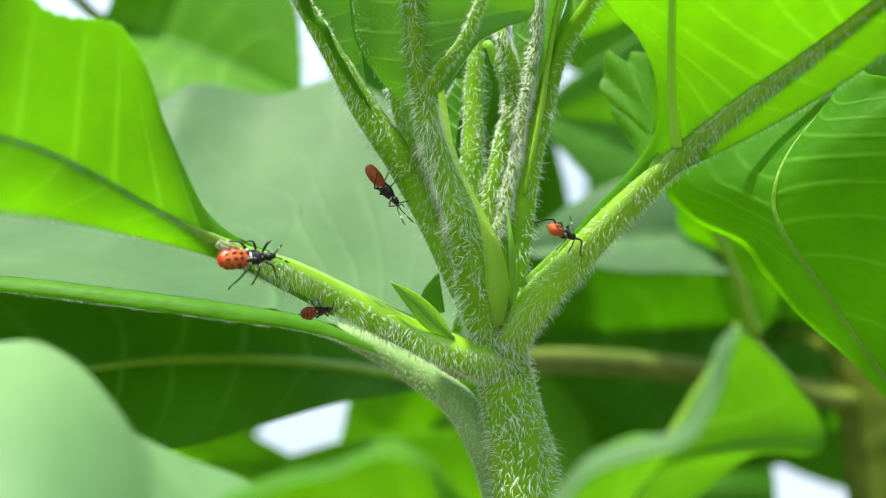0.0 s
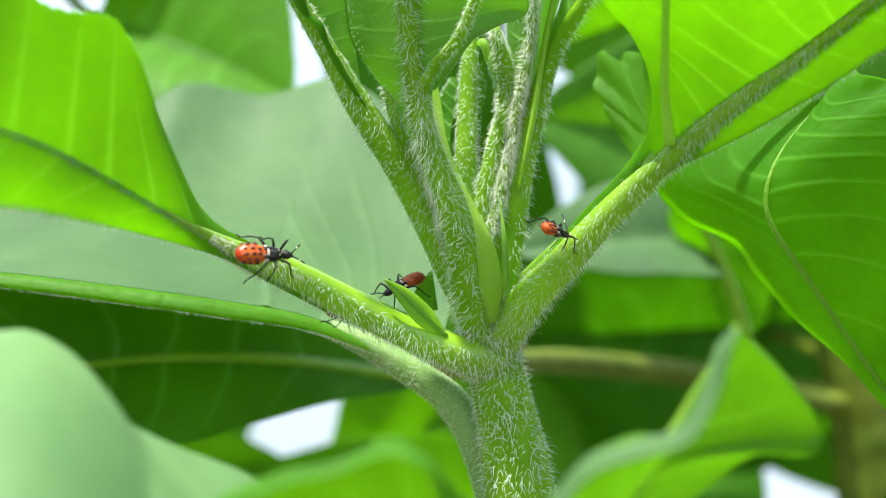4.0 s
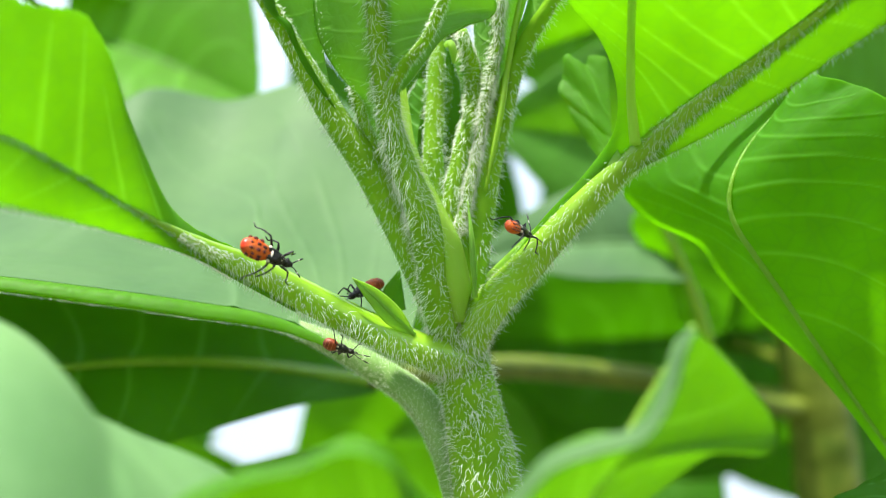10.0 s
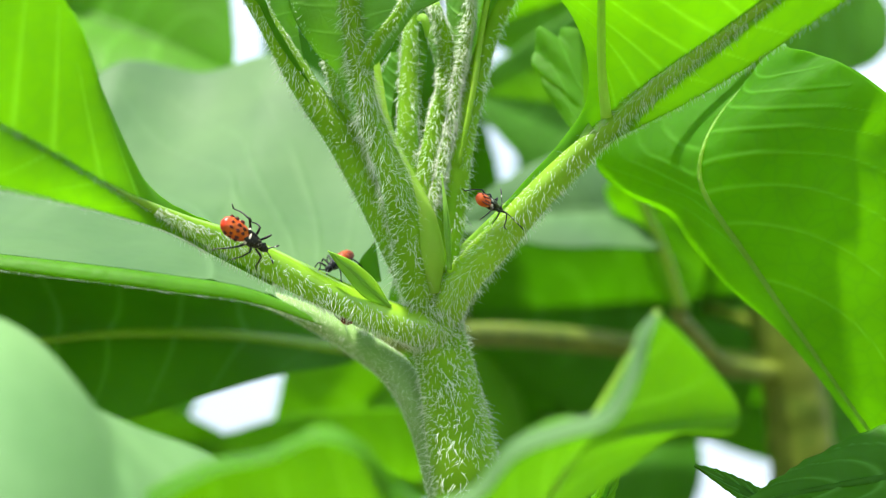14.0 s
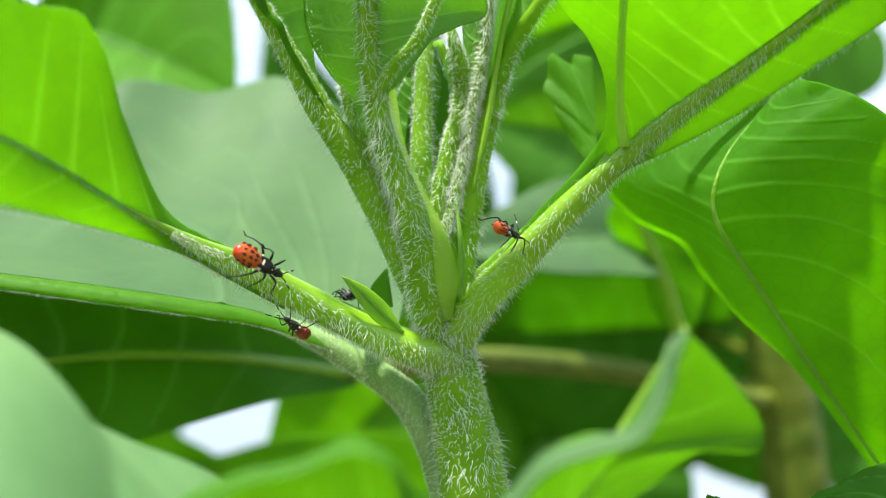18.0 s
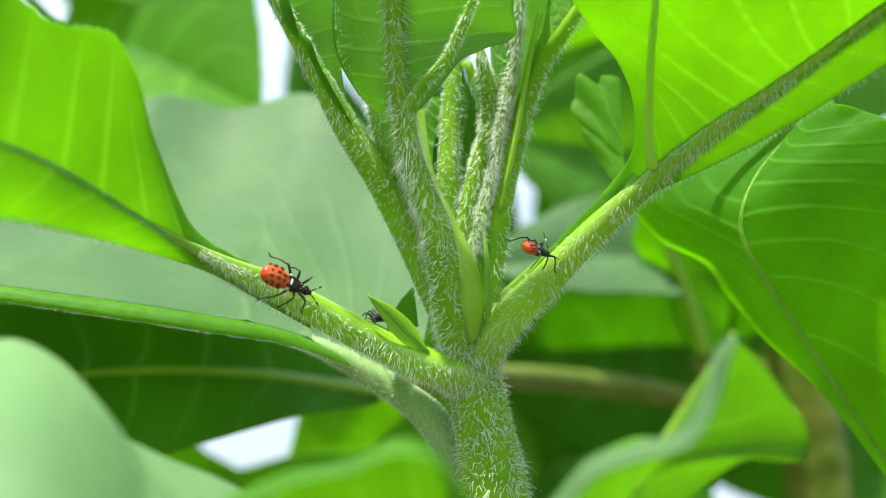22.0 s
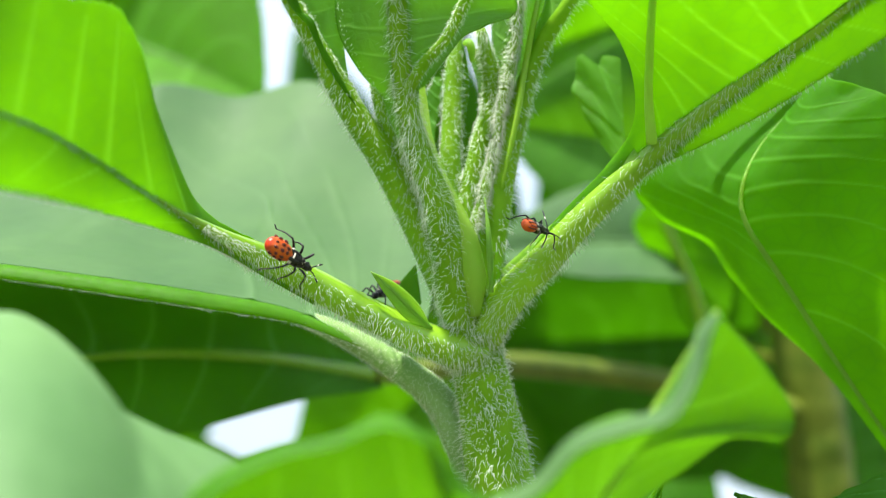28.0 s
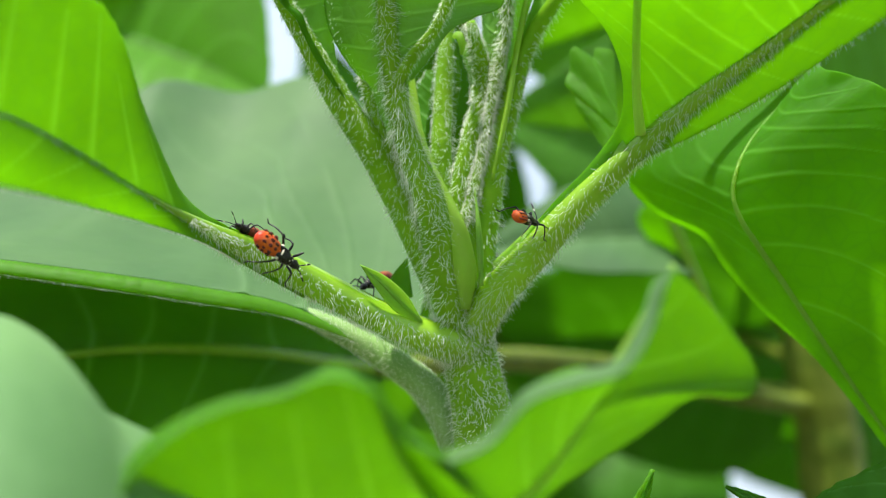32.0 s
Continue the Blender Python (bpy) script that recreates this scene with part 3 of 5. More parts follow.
def build_crown():
    a = [(7.0, 3.1, 1236.8), (5.3, 2.1, 1240.9), (2.4, 0.6, 1247.4), (-1.3, -1.1, 1254.8), (-5.8, -3.8, 1261.9), (-11.2, -7.5, 1268.9), (-15.4, -11.0, 1275.5), (-19.3, -14.4, 1281.4), (-22.9, -17.7, 1286.8)]
    young_leaf("narrow upright young leaf leaning out from the shoot", a, [2.2, 2.7, 2.9, 2.8, 2.4, 2.0, 1.5, 1.2, 1.0],
               [([(-5.8, -3.8, 1261.9), (-11.2, -7.5, 1268.9), (-15.4, -11.0, 1275.5), (-19.3, -14.4, 1281.4), (-22.9, -17.7, 1286.8)], [(-4.4, -2.0, 1263.3), (-9.9, -3.7, 1270.3), (-11.2, -5.3, 1272.8), (-11.9, -7.3, 1277.3), (-12.9, -9.6, 1282.6), (-13.2, -13.5, 1290.7)], LEAF_BUD)], 3600, 41, 0.55)
    part("margin", tube("margin", [(-20.3, -18.1, 1284.1), (-19.3, -16.8, 1281.1), (-18.2, -15.8, 1279.5), (-16.8, -15.2, 1278.5), (-15.7, -13.9, 1276.3), (-14.2, -12.3, 1273.8), (-11.8, -10.3, 1270.5), (-10.0, -8.9, 1268.2)], [0.6, 0.75, 0.45, 0.7, 0.45, 0.5, 0.35, 0.1], LEAF_OLD, 60, 7, rough=0.5), plant, "dark crinkled margin of a young leaf")
    part("rib", tube("rib", [(-11.0, -7.3, 1272.5), (-9.5, -7.0, 1269.1), (-6.4, -5.6, 1264.6), (-2.2, -3.7, 1258.9), (1.9, -1.7, 1252.9)], [0.3, 0.6, 0.7, 0.8, 0.8], PETIOLE, 30, 8), plant)
    b = [(7.1, 2.3, 1235.8), (5.2, -1.0, 1241.1), (3.7, -3.9, 1249.0), (2.2, -6.1, 1254.3), (-0.4, -7.6, 1260.7), (-2.1, -8.9, 1266.3), (-3.6, -12.0, 1275.5), (-4.4, -15.9, 1283.4), (-6.0, -22.3, 1293.2)]
    young_leaf("hairy upright young leaf with pale veined blade", b, [2.6, 2.7, 2.55, 2.3, 1.95, 1.7, 1.5, 1.4, 1.2],
               [([(-2.1, -9.4, 1268.7), (-3.2, -11.7, 1273.9), (-4.1, -14.9, 1281.2), (-6.0, -22.3, 1293.2)], [(-0.1, -10.9, 1270.7), (2.8, -14.2, 1273.6), (5.2, -17.2, 1275.8), (8.2, -19.5, 1276.6), (12.2, -21.8, 1277.9), (11.9, -24.6, 1281.1), (12.3, -34.3, 1287.7)], LEAF_BUD),
                ([(-0.2, -6.6, 1261.0), (-2.6, -9.4, 1268.7), (-3.8, -12.2, 1276.3), (-4.4, -15.9, 1283.4), (-6.0, -22.3, 1293.2)], [(-2.2, -5.2, 1261.4), (-4.6, -5.8, 1266.4), (-6.4, -6.9, 1270.9), (-9.3, -8.0, 1273.6), (-11.5, -9.2, 1276.6), (-13.1, -10.2, 1280.8), (-13.7, -12.6, 1286.6), (-14.4, -17.2, 1297.7)], LEAF_BUD)], 4200, 43, 1.05)
    part("band", tube("band", [(-0.4, -7.0, 1273.4), (0.1, -6.0, 1268.8), (0.7, -5.5, 1264.6), (2.1, -4.5, 1260.0), (4.4, -4.0, 1254.6), (6.7, -4.0, 1249.0), (7.8, -3.6, 1243.5), (8.0, -1.5, 1238.4)], [0.4, 0.7, 0.8, 1.0, 1.4, 1.7, 1.8, 0.8], RIB, 50, 14), plant, "smooth pale green flank of a young petiole")
    dim = [(-8.1, -7.0, 1280.1), (-7.5, -6.5, 1275.3), (-6.5, -5.5, 1270.2), (-4.9, -4.5, 1265.3), (-2.4, -3.2, 1259.9), (0.2, -2.0, 1254.3), (2.6, -0.5, 1248.5)]
    fl = part("flank", tube("flank", dim, [0.8, 1.0, 1.1, 1.2, 1.4, 1.6, 1.6], STEM, 50, 12), plant, "shaded hairy flank of a young leaf")
    part("hairs", tube_hairs(dim, [0.8, 1.0, 1.1, 1.2, 1.4, 1.6, 1.6], 1500, 0.8, 57, 0.034, droop=0.7), fl, kind="stuff")
    vein = [(-3.2, -10.0, 1268.8), (-0.2, -14.7, 1272.8), (2.8, -19.1, 1274.9), (4.3, -21.7, 1277.4), (5.5, -24.3, 1279.6), (7.0, -29.4, 1283.8)]
    part("vein", tube("vein", vein, [0.9, 0.85, 0.75, 0.7, 0.6, 0.5], STEM, 36, 8), plant)
    part("hairs", tube_hairs(vein, [0.9, 0.8, 0.7, 0.5], 700, 0.7, 53, 0.034), plant, kind="stuff")
    c = [(7.1, 2.0, 1250.3), (4.9, 1.2, 1258.0), (4.4, -0.1, 1263.9), (4.6, -0.5, 1270.0), (4.9, -0.9, 1277.0), (5.6, -1.8, 1287.0)]
    young_leaf("short central shoot between the young leaves", c, [2.2, 1.8, 1.6, 1.5, 1.4, 0.8], [([(4.4, -0.1, 1263.9), (4.6, -0.5, 1270.0), (4.8, -1.1, 1277.1), (6.1, -2.0, 1281.1)], [(5.6, 0.8, 1264.1), (6.8, 0.4, 1270.3), (7.4, 0.0, 1276.6), (6.5, -1.1, 1281.5)], LEAF_MID), ([(2.8, 1.8, 1260.0), (2.0, 1.2, 1267.0), (2.9, 1.0, 1272.3), (4.2, 0.0, 1276.6)], [(0.3, 3.5, 1261.3), (-0.4, 3.1, 1267.6), (0.1, 1.8, 1273.5), (2.0, 1.0, 1276.9)], LEAF_MID)], 1300, 45, 0.7)
    d = [(7.0, 1.2, 1249.3), (7.4, -0.5, 1256.7), (8.0, -1.5, 1260.8), (9.0, -2.4, 1264.9), (10.0, -3.3, 1268.6), (10.5, -4.0, 1271.9), (10.2, -5.0, 1276.0), (9.3, -6.6, 1278.7), (8.5, -8.2, 1281.3)]
    young_leaf("slim young leaf with a curled yellow tip", d, [2.0, 1.8, 1.6, 1.5, 1.4, 1.4, 1.3, 1.1, 0.7], [([(8.0, -1.5, 1260.8), (9.0, -2.4, 1264.9), (10.0, -3.3, 1268.6), (10.4, -4.3, 1273.2), (9.0, -6.8, 1279.4)], [(6.9, -0.5, 1261.1), (7.8, -0.7, 1266.4), (9.0, -1.7, 1270.5), (8.6, -2.6, 1274.7), (7.1, -4.6, 1278.6)], LEAF_BUD)], 1900, 47, 0.7)
    e = [(6.9, -1.1, 1250.5), (8.3, -2.2, 1254.9), (9.5, -3.4, 1260.2), (10.5, -4.5, 1265.1), (11.3, -5.6, 1270.0), (12.3, -7.1, 1274.4), (13.1, -8.9, 1279.8), (13.5, -11.3, 1285.5), (14.3, -14.4, 1294.7)]
    e2 = [(8.5, 2.7, 1238.4), (10.0, 1.4, 1244.1), (11.2, -0.3, 1251.5), (12.2, -1.9, 1258.1), (13.0, -3.0, 1263.0), (14.1, -4.1, 1267.9), (15.3, -5.2, 1272.4), (16.4, -6.5, 1275.9), (18.3, -7.9, 1280.0), (21.1, -10.9, 1283.7), (26.5, -14.8, 1291.9)]
    young_leaf("upright folded young leaf with white hair along its ribs", [np.array(p) + np.array([0.6, 0, 0]) for p in e], [0.9, 0.85, 0.8, 0.75, 0.7, 0.7, 0.7, 0.7, 0.6], [(e[4:], [(11.0, -2.8, 1271.0), (11.3, -3.3, 1275.3), (10.6, -5.1, 1281.0), (9.9, -7.6, 1287.2), (9.9, -10.8, 1296.6)], LEAF_BUD), (e[1:], [(10.4, 0.3, 1255.6), (11.7, -0.5, 1261.1), (13.2, -1.2, 1266.2), (14.6, -2.0, 1272.2), (15.6, -3.0, 1276.4), (16.8, -5.2, 1281.4), (18.4, -7.6, 1287.2), (20.5, -10.8, 1296.6)], LEAF_BUD)], 4600, 49, 0.75)
    young_leaf("outer young leaf bending away at the top", e2, [2.0, 2.2, 2.0, 1.8, 1.75, 1.75, 1.6, 1.4, 1.3, 1.1, 0.8], [(e2[5:], [(13.4, -2.7, 1268.4), (14.7, -4.0, 1274.2), (16.2, -5.8, 1279.8), (18.3, -8.3, 1285.9), (19.4, -12.6, 1295.7)], LEAF_BUD)], 1900, 51, 0.75, 0.0)
    part("rib", tube("rib", [(17.4, -10.5, 1286.7), (16.4, -9.4, 1281.9), (15.2, -7.9, 1275.4), (14.2, -6.6, 1268.8), (13.1, -5.3, 1263.2), (11.9, -3.8, 1257.5)], [0.4, 0.5, 0.5, 0.5, 0.4, 0.3], PETIOLE, 30, 7), plant)
    part("curled_tip", tube("curled_tip", [(6.1, -7.7, 1279.0), (6.7, -9.1, 1278.6), (7.1, -9.0, 1277.4), (7.2, -7.6, 1276.2)], [0.4, 0.6, 0.6, 0.25], LEAF_BRACT, 24, 8), plant, "curled yellow tip of a young leaf")
    part("axil_leaf", blade_mesh("axil_leaf", blade_grid([(0.3, 4.1, 1241.2), (-0.2, 3.3, 1244.5), (-0.6, 2.7, 1247.0)], [(-3.6, 4.2, 1240.8), (-3.1, 3.4, 1244.1), (-1.0, 2.8, 1246.8)], 20, 8), LEAF_MID), plant, "small dark leaf in the axil")

    def bract(label, rib, w, seed, mat):
        n = len(rib)
        up = [np.array(p) + np.array(s) * q for p, s, q in zip(rib, [w] * n, rsm([0.1, 1.0, 0.75, 0.0], n))]
        dn = [np.array(p) - np.array(s) * q for p, s, q in zip(rib, [w] * n, rsm([0.1, 1.0, 0.75, 0.0], n))]
        br = part("bract", tube("bract", rib, [0.35, 0.3, 0.1], mat, 20, 6), plant, label)
        for e3 in (up, dn):
            g = blade_grid(rib, e3, 24, 6, 0.1, 0.1, 0.0, seed)
            part("blade", blade_mesh("blade", g, mat), br)
    bract("small pointed bract in the axil of the petiole", [(1.5, -2.0, 1236.3), (-1.5, -3.6, 1238.7), (-4.6, -4.7, 1241.6), (-7.5, -5.3, 1244.0)], (0.75, -0.6, 1.15), 55, LEAF_BRACT)
    bract("yellow-green sliver of a bract on the shoot", [(10.2, -4.6, 1241.2), (10.0, -5.6, 1245.3), (9.7, -5.7, 1250.2), (9.2, -5.4, 1255.6)], (0.5, 0.15, 0.0), 56, LEAF_BRACT)


build_stem()
build_left_leaf()
build_right_leaf()
build_back_leaf()
build_pale_leaf()
build_crown()

# ---- the plant behind ----
plant2 = empty("sunflower_plant", "thick old sunflower stalk with long shaded leaf behind", "plant")


def build_far_plant():
    pts = [(230, 330, 0), (225, 310, 500), (134.1, 207.2, 1152.9), (127.9, 192.4, 1217.0), (125.6, 187.6, 1237.8), (121.0, 182.0, 1261.8), (118.0, 179.5, 1281.4), (114.3, 176.1, 1309.6), (110.8, 172.2, 1348.9), (110.3, 166.0, 1420.2)]
    part("stalk", tube("stalk", pts, [13, 12, 11, 10, 9.5, 9, 8.5, 8, 7, 5], OLD_STEM, 90, 18, rough=0.08), plant2, "ridged brownish green stalk")
    pet = [(121.0, 185.0, 1249.0), (99.1, 176.6, 1249.7), (73.5, 168.5, 1253.5), (47.7, 153.0, 1254.0), (22.8, 123.0, 1250.6), (2.0, 91.7, 1244.1), (-7.4, 74.1, 1240.4)]
    lf = part("leaf", tube("petiole", pet, [4.4, 3.8, 3.5, 3.4, 3.0, 2.4, 2.0], OLD_STEM, 50, 12), plant2, "long dark green leaf seen from its shaded underside")
    rib = [(-5.1, 76.1, 1240.6), (-31.1, 61.4, 1241.8), (-50.9, 51.4, 1240.6), (-64.9, 45.9, 1238.1), (-92.3, 38.9, 1232.7)]
    part("midrib", tube("midrib", rib, [1.8, 1.3, 1.0, 0.8, 0.5], PETIOLE, 40, 8), lf)
    for ed, s in (([(-5.1, 77.7, 1242.3), (-21.0, 69.3, 1252.1), (-37.5, 63.8, 1257.9), (-64.5, 58.9, 1261.5), (-100.7, 52.6, 1262.3)], 61), ([(-5.1, 74.6, 1237.9), (-20.2, 63.3, 1233.7), (-35.4, 56.3, 1228.6), (-49.6, 49.2, 1223.7), (-63.2, 43.8, 1220.3), (-89.8, 36.8, 1215.2)], 62)):
        g = blade_grid(rib, ed, 60, 18, 0.08, 1.0, 0.0, s)
        b = part("blade", blade_mesh("blade", g, LEAF_OLD, 0.3, [(0.05, 0.20, 0.93), (0.20, 0.35, 0.93), (0.35, 0.50, 0.93), (0.50, 0.65, 0.93), (0.65, 0.80, 0.93), (0.80, 0.95, 0.93)], 0.4, 2), lf)


build_far_plant()


def build_hanging_leaf():
    """A narrow leaf that hangs in front of the old stalk."""
    rib = [(60.3, 100.7, 1284.9), (64.9, 104.8, 1276.2), (69.9, 109.2, 1266.1), (73.9, 113.7, 1255.6)]
    lf = part("leaf", tube("midrib", rib, [1.0, 1.4, 1.6, 1.8], PETIOLE, 24, 8), plant2, "narrow hanging green leaf with pale midrib")
    for ed, k in (([(58.0, 102.2, 1287.3), (55.4, 107.3, 1283.1), (63.8, 113.8, 1272.7), (68.9, 118.6, 1260.9), (73.6, 115.8, 1255.4)], 64), ([(64.4, 100.3, 1286.9), (73.2, 104.2, 1278.9), (78.8, 107.9, 1271.5), (78.6, 112.5, 1260.6), (74.5, 113.8, 1255.0)], 65)):
        part("blade", blade_mesh("blade", blade_grid(rib, ed, 40, 12, 0.06, 0.6, 0.0, k), LEAF_SHADE, 0.3, [(0.1, 0.2, 0.9), (0.35, 0.45, 0.9), (0.6, 0.7, 0.9)], 0.4, 2), lf)
    part("petiole", tube("petiole", [(73.9, 113.7, 1255.6), (77.3, 131.9, 1256.4), (84.7, 145.0, 1253.2), (96.6, 162.6, 1248.1), (106.8, 171.1, 1246.7), (118.5, 181.3, 1247.1)], [1.8, 2.0, 2.2, 2.4, 2.6, 3.2], OLD_STEM, 40, 10), lf)


build_hanging_leaf()


# ---- leaves in front ----
def build_front_leaf():
    """The swaying leaf in front of the stem."""
    e = empty("sunflower_leaf", "bright green wavy leaf with pale rim swaying in front", "leaf")
    base = [(-1.4, -44.0, 1173.7), (4.2, -48.5, 1193.3), (9.4, -51.5, 1206.6)]
    part("petiole", tube("petiole", [(60, -160, 0), (50, -150, 600)] + base, [4, 3.5, 2.5, 2, 1.5], PETIOLE, 60, 10), e)
    e1 = [(-31.0, -66.8, 1201.7), (-24.1, -69.2, 1212.0), (-17.1, -70.1, 1215.9), (-12.0, -70.4, 1217.1), (-7.5, -70.8, 1218.7), (-3.9, -70.5, 1217.5), (-1.2, -63.5, 1213.7), (3.2, -59.0, 1212.2)]
    b1 = [(-26.1, -40.1, 1192.7), (-17.1, -41.1, 1196.9), (-7.9, -41.9, 1200.5), (-1.8, -42.5, 1202.9), (4.4, -42.9, 1204.7), (9.0, -47.3, 1205.8), (9.4, -51.5, 1206.6)]
    e2 = [(3.2, -59.0, 1212.2), (6.9, -61.5, 1213.9), (10.5, -64.4, 1217.9), (14.7, -65.8, 1219.4), (19.0, -66.1, 1220.6), (21.8, -66.1, 1224.9), (23.4, -64.8, 1228.6), (25.4, -63.2, 1230.5)]
    v = [(9.4, -51.5, 1206.6), (13.6, -52.4, 1210.7), (17.8, -53.9, 1217.0), (22.0, -57.7, 1224.2), (25.4, -63.2, 1230.4)]
    e3 = [(10.4, -48.9, 1204.9), (14.9, -47.9, 1209.6), (18.9, -47.4, 1212.0), (26.2, -47.5, 1216.2), (30.9, -49.4, 1219.4), (36.2, -51.5, 1219.8), (36.3, -53.0, 1221.5), (32.4, -57.0, 1225.6), (28.1, -60.8, 1228.9), (25.4, -63.2, 1230.4)]
    for rb, ed, s in ((b1, e1, 71), (v, e2, 72), (v, e3, 73)):
        g = blade_grid(rb, ed, 60, 20, 0.06, 0.6, 0.0, s)
        b = part("blade", blade_mesh("blade", g, LEAF_MID, 0.3, [(0.15, 0.27, 0.93), (0.31, 0.43, 0.93), (0.47, 0.59, 0.93), (0.64, 0.76, 0.93), (0.80, 0.92, 0.93)], 0.3, 2), e)
    part("midrib", tube("midrib", [np.array(p) + np.array([0, -0.6, 0.1]) for p in v], [0.8, 0.6, 0.45, 0.3], RIB, 30, 8), e)
    fold = [(3.1, -66.6, 1210.9), (6.9, -67.5, 1212.3), (10.6, -69.1, 1216.2), (14.9, -69.7, 1217.8), (19.0, -70.0, 1219.0), (22.2, -68.6, 1223.7), (23.2, -68.8, 1227.1), (24.2, -68.6, 1229.0)]
    part("margin", blade_mesh("margin", blade_grid(e2, fold, 50, 8, 0.04, 0.3, 0.0, 75), LEAF_TOP, 0.3), e, "pale folded-over leaf margin")
    fold = [(-29.5, -70.5, 1201.4), (-23.1, -72.7, 1211.1), (-16.5, -73.6, 1214.9), (-11.6, -73.8, 1216.0), (-7.3, -74.2, 1217.6), (-4.1, -73.9, 1216.4), (-1.5, -65.9, 1213.1), (2.8, -63.6, 1211.2)]
    part("margin", blade_mesh("margin", blade_grid(e1, fold, 50, 8, 0.04, 0.3, 0.0, 76), LEAF_MID, 0.3), e, "pale folded-over leaf margin")
    return e


def build_front_pale_leaf():
    e = empty("sunflower_leaf", "pale grey-green leaf with smooth reflecting upper face", "leaf")
    up = [(-54.8, -58.3, 1226.9), (-45.1, -54.4, 1227.9), (-41.9, -53.4, 1227.8), (-38.8, -52.0, 1226.1), (-35.5, -50.2, 1222.8), (-32.8, -48.4, 1219.4), (-28.3, -46.7, 1216.5), (-22.2, -43.1, 1214.3), (-17.6, -40.5, 1212.1), (-9.2, -35.1, 1206.6)]
    lo = [(-42.3, -86.5, 1202.4), (-31.0, -89.2, 1200.7), (-24.7, -82.9, 1200.1), (-18.3, -70.7, 1200.5), (-8.8, -40.9, 1204.9)]
    part("petiole", tube("petiole", [(90, 20, 0), (60, -40, 700), (-1.7, -12.5, 1171.0), (-5.6, -26.4, 1195.5), (-9.1, -37.1, 1206.0)], [3.5, 3, 2.5, 2, 1.5], PETIOLE, 50, 10), e)
    g = blade_grid(lo, up, 60, 30, 0.1, 0.4, 0.0, 81)
    b = part("blade", blade_mesh("blade", g, LEAF_TOP_SUNLIT, 0.35, [(0.7, 0.25, 0.95), (0.8, 0.5, 0.95), (0.88, 0.7, 0.95)], 0.35, 2), e)
    return e


front_leaf = build_front_leaf()
front_pale = build_front_pale_leaf()


# ---- foliage behind ----
def whole_leaf(owner, label, base, tip, width, roll, material, seed, root=None, name="leaf"):
    """A whole heart-shaped leaf from base to tip (mm); roll turns it about its rib, 0 faces the viewer's side."""
    base, tip = np.array(base, float), np.array(tip, float)
    ax = tip - base
    size = np.linalg.norm(ax)
    ax /= size
    face = np.array([0, -1.0, 0.0])
    side = np.cross(face, ax)
    side /= np.linalg.norm(side)
    nrm = np.cross(ax, side)
    c, s_ = math.cos(radians(roll)), math.sin(radians(roll))
    side, nrm = side * c + nrm * s_, nrm * c - side * s_
    prof = [(0.0, 0.02), (-0.05, 0.3), (0.07, 0.5), (0.25, 0.54), (0.5, 0.45), (0.75, 0.27), (0.92, 0.1), (1.0, 0.0)]
    bow = lambda q: nrm * size * (0.15 * q - 0.15 * q * q)
    rib = [base + ax * size * q + bow(q) for q in np.linspace(0, 1, 7)]
    top = None
    for sg in (1, -1):
        ed = [base + ax * size * q + bow(q) + (side * sg + nrm * 0.25) * w * width for q, w in prof]
        g = blade_grid(rib, ed, 50, 14, 0.07 * sg, size * 0.012, 0.5, seed + sg, 20)
        me = blade_mesh("blade", g, material, 0.3, [(0.03, 0.25, 0.9), (0.13, 0.42, 0.92), (0.25, 0.55, 0.93), (0.38, 0.66, 0.93), (0.52, 0.76, 0.93), (0.66, 0.86, 0.93)], 0.45, 2)
        if top is None:
            top = part(name, me, owner, label)
        else:
            part("blade", me, top)
    part("midrib", tube("midrib", rib, [1.4, 1.0, 0.7, 0.3], material, 24, 7), top)
    if root is not None:
        root = np.array(root, float)
        mid = (root + base) / 2 + np.array([0, 8, 12.0])
        part("petiole", tube("petiole", [root, mid, base], [2.6, 2.2, 1.6], OLD_STEM, 30, 8), top)
    return top


plant3 = empty("sunflower_plant", "sunflower with broad leaves glowing in the light", "plant")
part("stalk", tube("stalk", [(60, 330, 0), (55, 300, 700), (34.5, 268.2, 1199.6), (25.1, 245.0, 1255.7), (21.9, 227.2, 1310.4), (18.2, 214.5, 1365.7), (14.5, 197.6, 1460.8)], [12, 11, 10, 8, 7, 6, 4], OLD_STEM, 60, 14, rough=0.06), plant3)
plant4 = empty("sunflower_plant", "sunflower with sunlit leaves beside the stem", "plant")
part("stalk", tube("stalk", [(-220, 250, 0), (-210, 240, 700), (-178.2, 192.4, 1217.0), (-172.5, 169.0, 1295.8), (-169.3, 147.1, 1390.6), (-170.0, 133.2, 1473.3)], [12, 11, 9, 8, 6, 4], OLD_STEM, 60, 14, rough=0.06), plant4)

